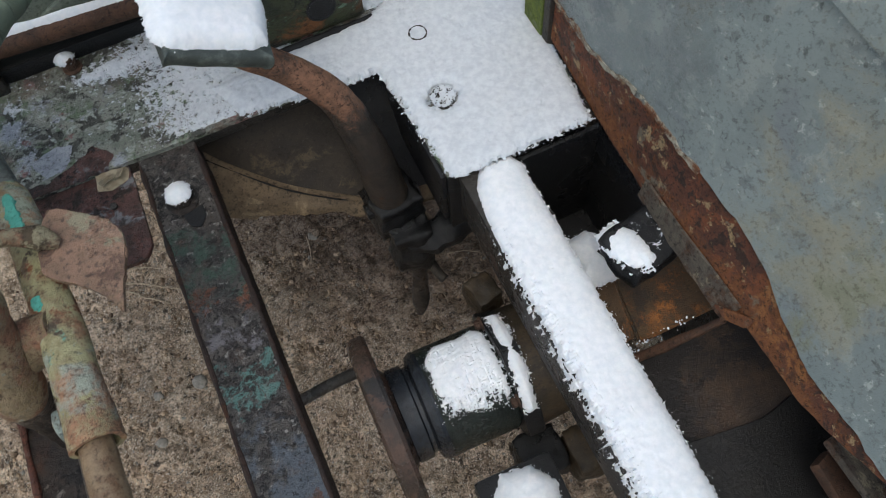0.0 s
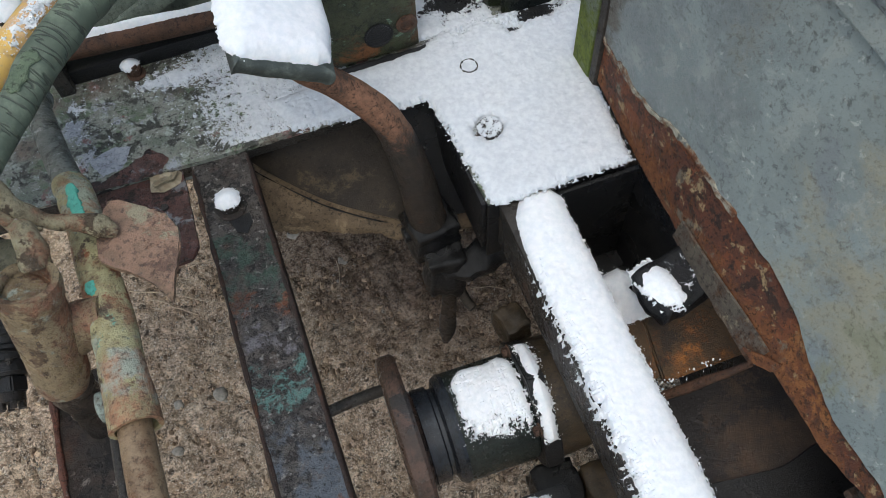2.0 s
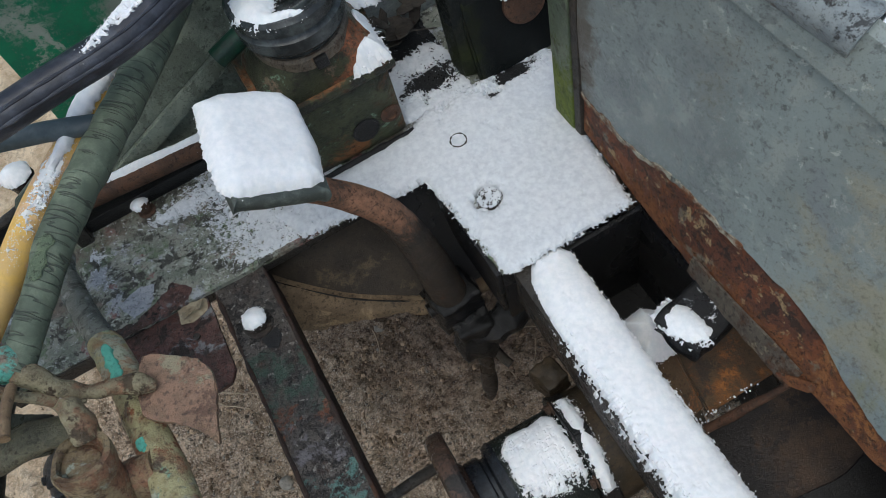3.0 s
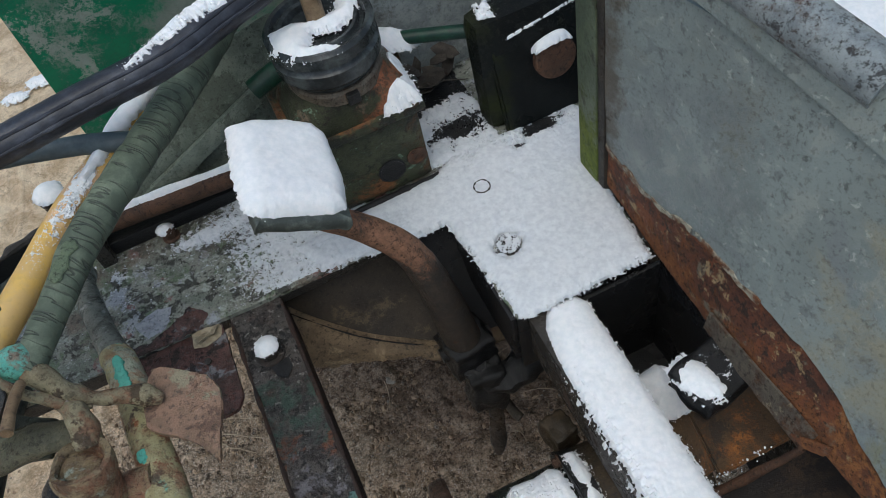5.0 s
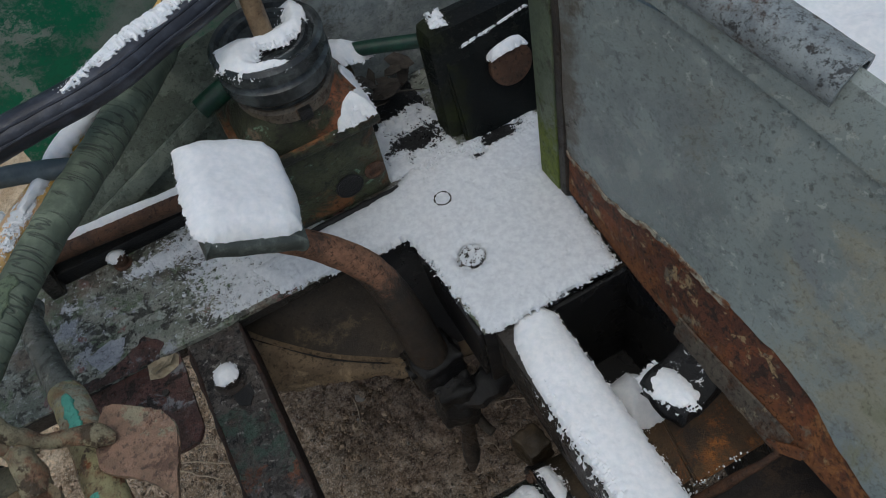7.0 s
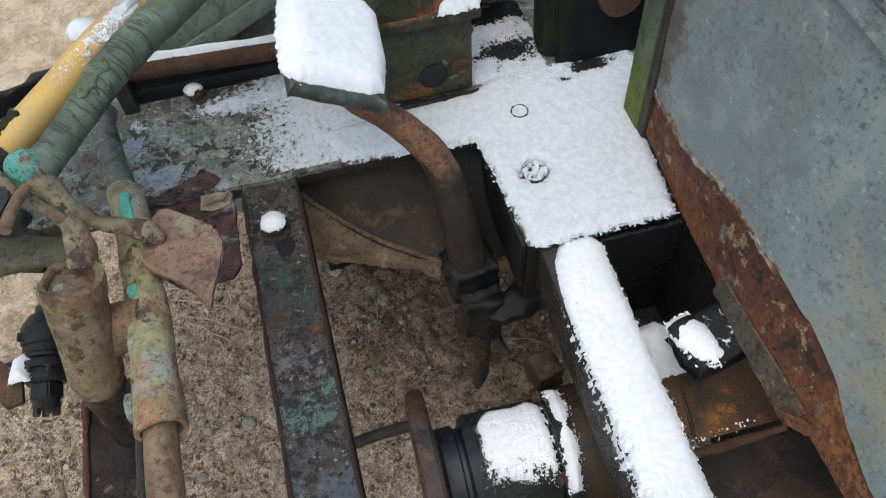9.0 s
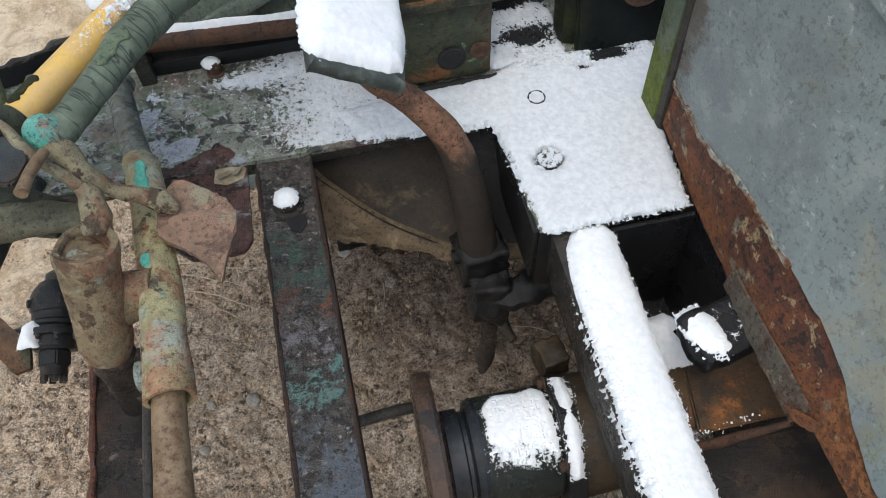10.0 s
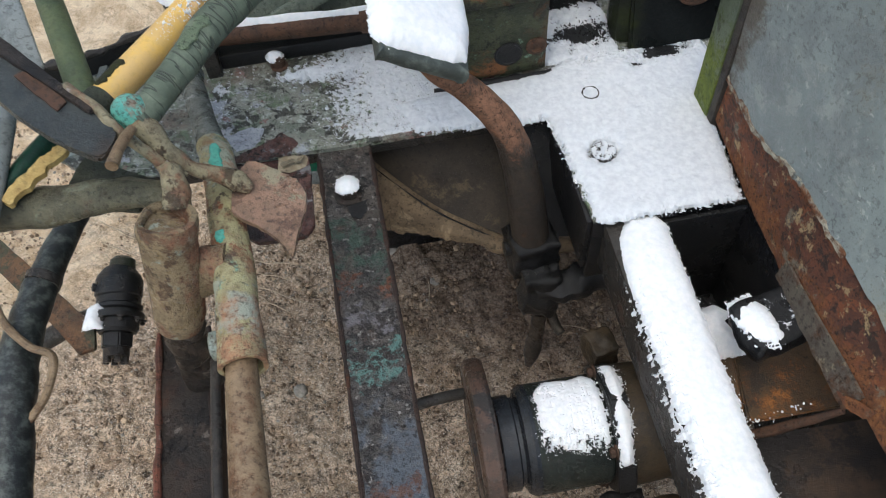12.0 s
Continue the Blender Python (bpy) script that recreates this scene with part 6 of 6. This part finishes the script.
solo("snow_dusting", snow([(-0.002, 0.020), (0.024, 0.030), (0.034, 0.012), (0.020, -0.010), (0.010, 0.0)], lambda u, v, h: Vector((0.126 + u, 0.786 + v, 0.5885 + h)), 0.0022, 0.004, 0.0011, 0.003, 0.3, seed=83, fringe=1.0, patch=0.7, grain=640, cover=lambda u, v: -0.75 + np.clip(u - 0.010, -0.02, 0.02) * 20), SNOW, "thin snow scattered over the black block", "snow", kind="stuff")

# ---- linkage beside the frame ----
link = thing("control_linkage", (-0.37, 0.75, 0.64), "olive tubular control linkage worn to rust with turquoise spots", "linkage")
part("tube", tube([(-0.462, 1.10, 0.645), (-0.445, 1.049, 0.678), (-0.412, 0.965, 0.703), (-0.387, 0.903, 0.712)], [0.0125, 0.0125, 0.0125, 0.015], n=8, segs=22, rough=0.05), GREYTUBE, link, "dull blue-grey tube")
part("sleeve", tube([(-0.400, 0.935, 0.708), (-0.387, 0.903, 0.712), (-0.362, 0.80, 0.712), (-0.340, 0.696, 0.710)], [0.0150, 0.0165, 0.0170, 0.0200], n=8, segs=28, rough=0.10, bore=0.80), OLIVE, link, "olive sleeve with grey and turquoise patches")
part("rod", tube([(-0.346, 0.72, 0.709), (-0.326, 0.60, 0.702), (-0.28, 0.36, 0.69)], [0.0125, 0.0150, 0.0185], n=10, segs=22, rough=0.08), RODTAN, link, "tan rod in the sleeve")
CUPM = Matrix.Translation((-0.418, 0.769, 0.660)) @ Vector((0.017, 0.033, 0.113)).to_track_quat("Z", "Y").to_matrix().to_4x4()
part("cup", lathe(CUPM, [(0.012, -0.010), (0.0195, -0.004), (0.0225, 0.010), (0.0230, 0.050), (0.0232, 0.080), (0.0238, 0.098), (0.0255, 0.104), (0.0258, 0.113), (0.0245, 0.118), (0.0200, 0.118), (0.0182, 0.114), (0.0178, 0.108), (0.0150, 0.107), (0.0140, 0.110), (0.0060, 0.1115), (0.0015, 0.1105)], segs=44, dent=0.06), CUP, link, "rusty cup-shaped bearing with a worn plug")
part("web", tube([(-0.409, 0.785, 0.700), (-0.388, 0.795, 0.702), (-0.360, 0.795, 0.706)], [0.020, 0.018, 0.019], n=8, segs=20, flat=1.45, rough=0.12), CUP, link, "cast web between cup and sleeve")
part("knuckle", tube([(-0.411, 0.851, 0.786), (-0.401, 0.842, 0.780), (-0.398, 0.832, 0.774), (-0.398, 0.820, 0.762)], [0.006, 0.0105, 0.0120, 0.012], segs=18, rough=0.45), ARMOLIVE, link, "knobbly lug between arm and cup")
part("ear", lathe(Matrix.Translation((-0.368, 0.724, 0.697)) @ pose(0, 0, 0, 0, 90, 12), [(0.008, -0.007), (0.0125, -0.005), (0.0125, 0.004), (0.008, 0.012)], segs=22, dent=0.10), SCRAPED, link, "round ear")
part("arm", tube([(-0.430, 0.877, 0.816), (-0.416, 0.866, 0.808), (-0.401, 0.856, 0.790), (-0.388, 0.854, 0.772), (-0.368, 0.857, 0.757), (-0.355, 0.857, 0.748), (-0.344, 0.853, 0.741)], [0.0120, 0.0100, 0.0080, 0.0070, 0.0080, 0.0095, 0.0040], n=8, segs=18, rough=0.3), ARMOLIVE, link, "bent arm running into the paddle")
part("rib", tube([(-0.474, 0.886, 0.842), (-0.451, 0.870, 0.834), (-0.431, 0.852, 0.821), (-0.415, 0.849, 0.798), (-0.400, 0.847, 0.780), (-0.390, 0.848, 0.772)], [0.0032, 0.0040, 0.0046, 0.0048, 0.0048, 0.0035], n=8, segs=14, rough=0.4, seed=4), ARMOLIVE, link, "worn tan rib")
part("joint", lathe(Matrix.Translation((-0.4285, 0.876, 0.818)) @ pose(0, 0, 0, 22, -12), [(0.010, -0.016), (0.0145, -0.009), (0.0155, 0.0), (0.0135, 0.008), (0.009, 0.013), (0.002, 0.0150)], segs=30, dent=0.2), TEALSPOT, link, "flaking turquoise painted joint")
part("peg", tube([(-0.420, 0.852, 0.824), (-0.422, 0.828, 0.831), (-0.4226, 0.8055, 0.834)], [0.0042, 0.0044, 0.0050], n=4, segs=14, rough=0.15), RODTAN, link, "short rusty peg")
paddle_outline = worn([(-0.031, 0.062), (-0.024, 0.067), (-0.009, 0.060), (0.014, 0.049), (0.027, 0.034), (0.029, 0.016), (0.024, -0.004), (0.021, -0.036), (0.012, -0.021), (-0.007, -0.005), (-0.024, 0.003), (-0.036, 0.011), (-0.037, 0.034)], 0.004, 0.0008)
part("paddle", prism(Matrix.Translation((-0.3245, 0.820, 0.736)) @ pose(0, 0, 0, 3, 4), paddle_outline, -0.006, 0.0, 0.0018), PADDLE, link, "red-brown paddle plate with a torn corner")
part("pedestal", tube([(-0.417, 0.770, 0.668), (-0.433, 0.784, 0.575), (-0.446, 0.800, 0.495)], [0.017, 0.019, 0.024], segs=18, rough=0.35), RUSTDARK, link, "greasy dark pedestal")
part("thin_rod", tube([(-0.402, 0.76, 0.60), (-0.39, 0.68, 0.60), (-0.34, 0.36, 0.60)], 0.005, segs=12), DARKSTEEL, link, "thin steel rod")
def paint_patch(a, b, r, wide, turn, seed, jag=1.0, lift=0.0009):
    """A flake of paint left on a tube from a to b, with an eaten outline, its rim sunk into the tube."""
    a, b = Vector(a), Vector(b)
    d = (b - a).normalized()
    s = d.cross(Vector((0, 0, 1))).normalized()
    w = s.cross(d).normalized()
    bm = bmesh.new()
    rows = []
    for i in range(17):
        t = i / 16
        full = wide * (0.75 + 0.5 * jag * noise.noise(Vector((t * 4, seed, 0))) + 0.3 * jag * noise.noise(Vector((t * 14, seed, 2)))) * min(1.0, 5 * t + 0.3, 5 * (1 - t) + 0.3)
        row = []
        for j in range(-6, 7):
            q = turn + full * (j / 6 + 0.35 * jag * noise.noise(Vector((t * 5, j * 0.1, seed + 3))))
            edge = abs(j) == 6 or i in (0, 16)
            row.append(bm.verts.new(a.lerp(b, t) + (s * math.sin(q) + w * math.cos(q)) * (r + (-0.0004 - lift * 0.9 if edge else lift))))
        rows.append(row)
    for p, q in zip(rows, rows[1:]):
        for j in range(12):
            bm.faces.new((p[j], p[j + 1], q[j + 1], q[j]))
    return bm


part("moss", paint_patch((-0.463, 0.912, 0.800), (-0.447, 0.944, 0.800), 0.0146, 0.6, -0.3, 11), MOSS, yellow, "black-green moss", 180)
part("peeled_tape", paint_patch((-0.394, 0.936, 0.816), (-0.376, 0.974, 0.819), 0.0162, 0.55, 0.1, 14, 1.0, 0.0004), PEEL, wrapped, "peeling strip of green tape", 180)
part("spot", paint_patch((-0.391, 0.921, 0.712), (-0.381, 0.879, 0.712), 0.0167, 0.45, 0.0, 3), TEALPATCH, link, "turquoise paint patch", 180)
part("spot", paint_patch((-0.370, 0.820, 0.712), (-0.366, 0.806, 0.712), 0.0167, 0.35, 0.1, 8), TEALPATCH, link, "turquoise paint patch", 180)

lever = thing("lever_blade", (-0.50, 0.86, 0.74), "dark grey flat steel lever with a brown stripe", "lever")
BL = Matrix.Translation((-0.485, 0.875, 0.837)) @ pose(0, 0, 0, 0, 10)
blade_outline = worn([(-0.115, 0.108), (-0.055, 0.062), (-0.025, 0.037), (0.015, 0.006), (0.035, -0.008), (0.055, -0.025), (0.057, -0.041), (0.049, -0.056), (0.016, -0.043), (-0.022, -0.018), (-0.042, -0.001), (-0.110, 0.044)], 0.006, 0.0007)
part("blade", prism(BL, blade_outline, -0.007, 0.0, 0.002), BLADE, lever)
part("edge_flange", prism(BL, worn([(-0.115, 0.109), (-0.055, 0.063), (0.015, 0.0065), (0.037, -0.008), (0.034, -0.014), (0.012, 0.0005), (-0.060, 0.050), (-0.115, 0.090)], 0.006, 0.0006), 0.0005, 0.005, 0.0012), RUSTDARK, lever, "raised brown flange along the edge")
part("stripe", prism(BL, worn([(-0.034, 0.022), (-0.024, 0.029), (0.013, -0.002), (0.008, -0.013)], 0.004, 0.0008), 0.0004, 0.0022, 0.0006), RUSTY, lever, "brown rusted stripe")
part("pivot_arm", tube([(-0.60, 0.838, 0.745), (-0.528, 0.834, 0.75), (-0.456, 0.838, 0.76), (-0.403, 0.832, 0.764)], [0.020, 0.020, 0.017, 0.011], segs=20, rough=0.15, flat=0.7), GREYOLIVE, lever, "dirty grey-olive pivot arm")
part("lower_plate", prism(Matrix.Translation((-0.478, 0.852, 0.758)) @ pose(0, 0, 0, 10, 0, -10), worn([(-0.022, -0.022), (0.050, -0.022), (0.052, 0.010), (-0.015, 0.024)], 0.006, 0.001), -0.003, 0.003, 0.001), DARKOLIVE, lever, "dark plate below the blade")
solo("split_wood", prism(Matrix.Translation((-0.520, 0.856, 0.772)) @ pose(0, 0, 0, 6, 0, 60), worn([(-0.038, -0.005), (0.036, -0.006), (0.037, 0.004), (0.0, 0.007), (-0.036, 0.006)], 0.003, 0.0035, 5), -0.003, 0.003, 0.0), FLAKE, "splintered strip of pale bare wood", "wood")
solo("green_rod", tube([(-0.552, 0.838, 0.765), (-0.534, 0.876, 0.765), (-0.518, 0.912, 0.765)], 0.010, segs=16, rough=0.05), GREENTUBE, "dark green round rod", "rod")
solo("grey_bar", tube([(-0.568, 0.96, 0.785), (-0.557, 0.90, 0.785), (-0.552, 0.826, 0.775), (-0.552, 0.70, 0.755)], 0.011, segs=16, flat=0.7, rough=0.05), GALV, "pale grey-green flat bar", "bar")
solo("green_bar", tube([(-0.575, 1.10, 0.80), (-0.545, 1.043, 0.80), (-0.490, 0.930, 0.80), (-0.476, 0.895, 0.80)], 0.0125, segs=18, rough=0.03), POST, "olive green round bar", "bar")
solo("grey_plate", prism(Matrix.Translation((-0.61, 1.02, 0.78)) @ pose(0, 0, 0, 15, 0, 20), [(-0.10, -0.06), (0.045, -0.05), (0.035, 0.07), (-0.10, 0.07)], -0.003, 0.003, 0.001), GALV, "pale grey steel plate beside the bar", "plate")

fit_ob = thing("hydraulic_fitting", (-0.63, 0.93, 0.30), "black oily hydraulic fitting with snow on it", "fitting")
FM = Matrix.Translation((-0.626, 0.955, 0.360)) @ pose(0, 0, 0, 108, 0, 2) @ Matrix.Diagonal((1.15, 1.15, 1.15, 1))
part("body", lathe(FM, [(0.010, -0.058), (0.018, -0.055), (0.024, -0.046), (0.0265, -0.040), (0.0265, -0.022), (0.0245, -0.020), (0.0245, -0.012), (0.027, -0.010), (0.027, -0.006), (0.024, -0.004), (0.024, 0.018), (0.021, 0.022)], segs=34, dent=0.03), BLACK, fit_ob)
part("cap", lathe(FM @ Matrix.Translation((0.002, 0, -0.055)), [(0.013, 0.004), (0.015, 0.0), (0.014, -0.010), (0.009, -0.014), (0.003, -0.0145)], segs=22, dent=0.1), DARKOLIVE, fit_ob, "dirty olive cap")
fit_ring = part("flange", lathe(FM, [(0.0245, -0.002), (0.0295, -0.001), (0.0305, 0.002), (0.0295, 0.006), (0.0245, 0.007)], segs=34, dent=0.04), BLACK, fit_ob, "bolted flange ring")
for k in range(8):
    bm = bmesh.new()
    a = k * math.pi / 4 + 0.3
    add_bolt(bm, FM @ Matrix.Translation((0.0272 * math.cos(a), 0.0272 * math.sin(a), 0.006)), 0.0032, 0.004)
    part("bolt", bm, DARKSTEEL, fit_ring)
for a in (2.6, 3.6, 4.6):
    part("plug", lathe(FM @ Matrix.Rotation(a, 4, "Z") @ Matrix.Translation((0.0255, 0, -0.031)) @ pose(0, 0, 0, 0, 90), [(0.005, 0), (0.005, 0.004), (0.003, 0.0045), (0.003, 0.001)], segs=12), BLACK, fit_ob, "screwed plug")
fit_nut = part("nut", prism(FM @ Matrix.Translation((0, 0, 0.022)), [(0.0185 * math.cos(k * math.pi / 3), 0.0185 * math.sin(k * math.pi / 3)) for k in range(6)], 0, 0.018, 0.002), BLACK, fit_ob)
part("collar", lathe(FM @ Matrix.Translation((0, 0, 0.040)), [(0.0145, 0), (0.0145, 0.009), (0.012, 0.010)], segs=20), RUSTDARK, fit_nut, "rusty collar")
for k in range(6):
    a = k * math.pi / 3
    part("tooth", box(FM @ Matrix.Rotation(a, 4, "Z") @ Matrix.Translation((0.0115, 0, 0.053)), (0.005, 0.007, 0.008), 0.001), RUSTDARK, fit_nut)
part("stub", tube([(-0.64, 0.965, 0.35), (-0.69, 0.955, 0.34), (-0.76, 0.93, 0.32)], 0.014, segs=16, rough=0.06), DARKSTEEL, fit_ob, "thick pipe stub")
solo("snow_cap", snow([(-0.014, -0.020), (0.012, -0.018), (0.014, 0.012), (0.004, 0.022), (-0.014, 0.012)], lambda u, v, h: Vector((-0.645 + u, 0.940 + v, 0.384 + h - u * u * 15)), 0.012, 0.007, 0.0018, 0.002, 0.2, seed=91), SNOW, "dab of snow on the fitting", "snow", kind="stuff")
solo("brown_bracket", prism(Matrix.Translation((-0.712, 0.968, 0.375)) @ pose(0, 0, 0, 4, 8, -40), worn([(-0.15, -0.014), (0.03, -0.020), (0.085, -0.024), (0.095, -0.006), (0.07, 0.014), (-0.15, 0.016)], 0.006, 0.001), -0.004, 0.004, 0.001), BROWNBAR, "flat brown rusted bar under the fitting", "bar")
low_hose = hose("black_hose", [(-0.560, 1.01, 0.60), (-0.580, 0.942, 0.60), (-0.594, 0.856, 0.60), (-0.596, 0.790, 0.60), (-0.588, 0.719, 0.60), (-0.56, 0.56, 0.58)], [0.014, 0.014, 0.0165, 0.0190, 0.0205, 0.022], DIRTYHOSE, "thick black rubber hose", n=8, segs=22, rough=0.14)
part_clamp = tube([(-0.5935, 0.862, 0.60), (-0.5945, 0.852, 0.60)], 0.0182, segs=22)
part("clamp", part_clamp, DARKSTEEL, low_hose, "dark clamp band")
solo("cable", tube([(-0.625, 0.822, 0.62), (-0.600, 0.790, 0.626), (-0.572, 0.768, 0.624), (-0.552, 0.760, 0.616), (-0.556, 0.725, 0.605), (-0.575, 0.69, 0.60)], 0.004, segs=10, rough=0.1), RODTAN, "thin tan cable looped over the hose", "cable")
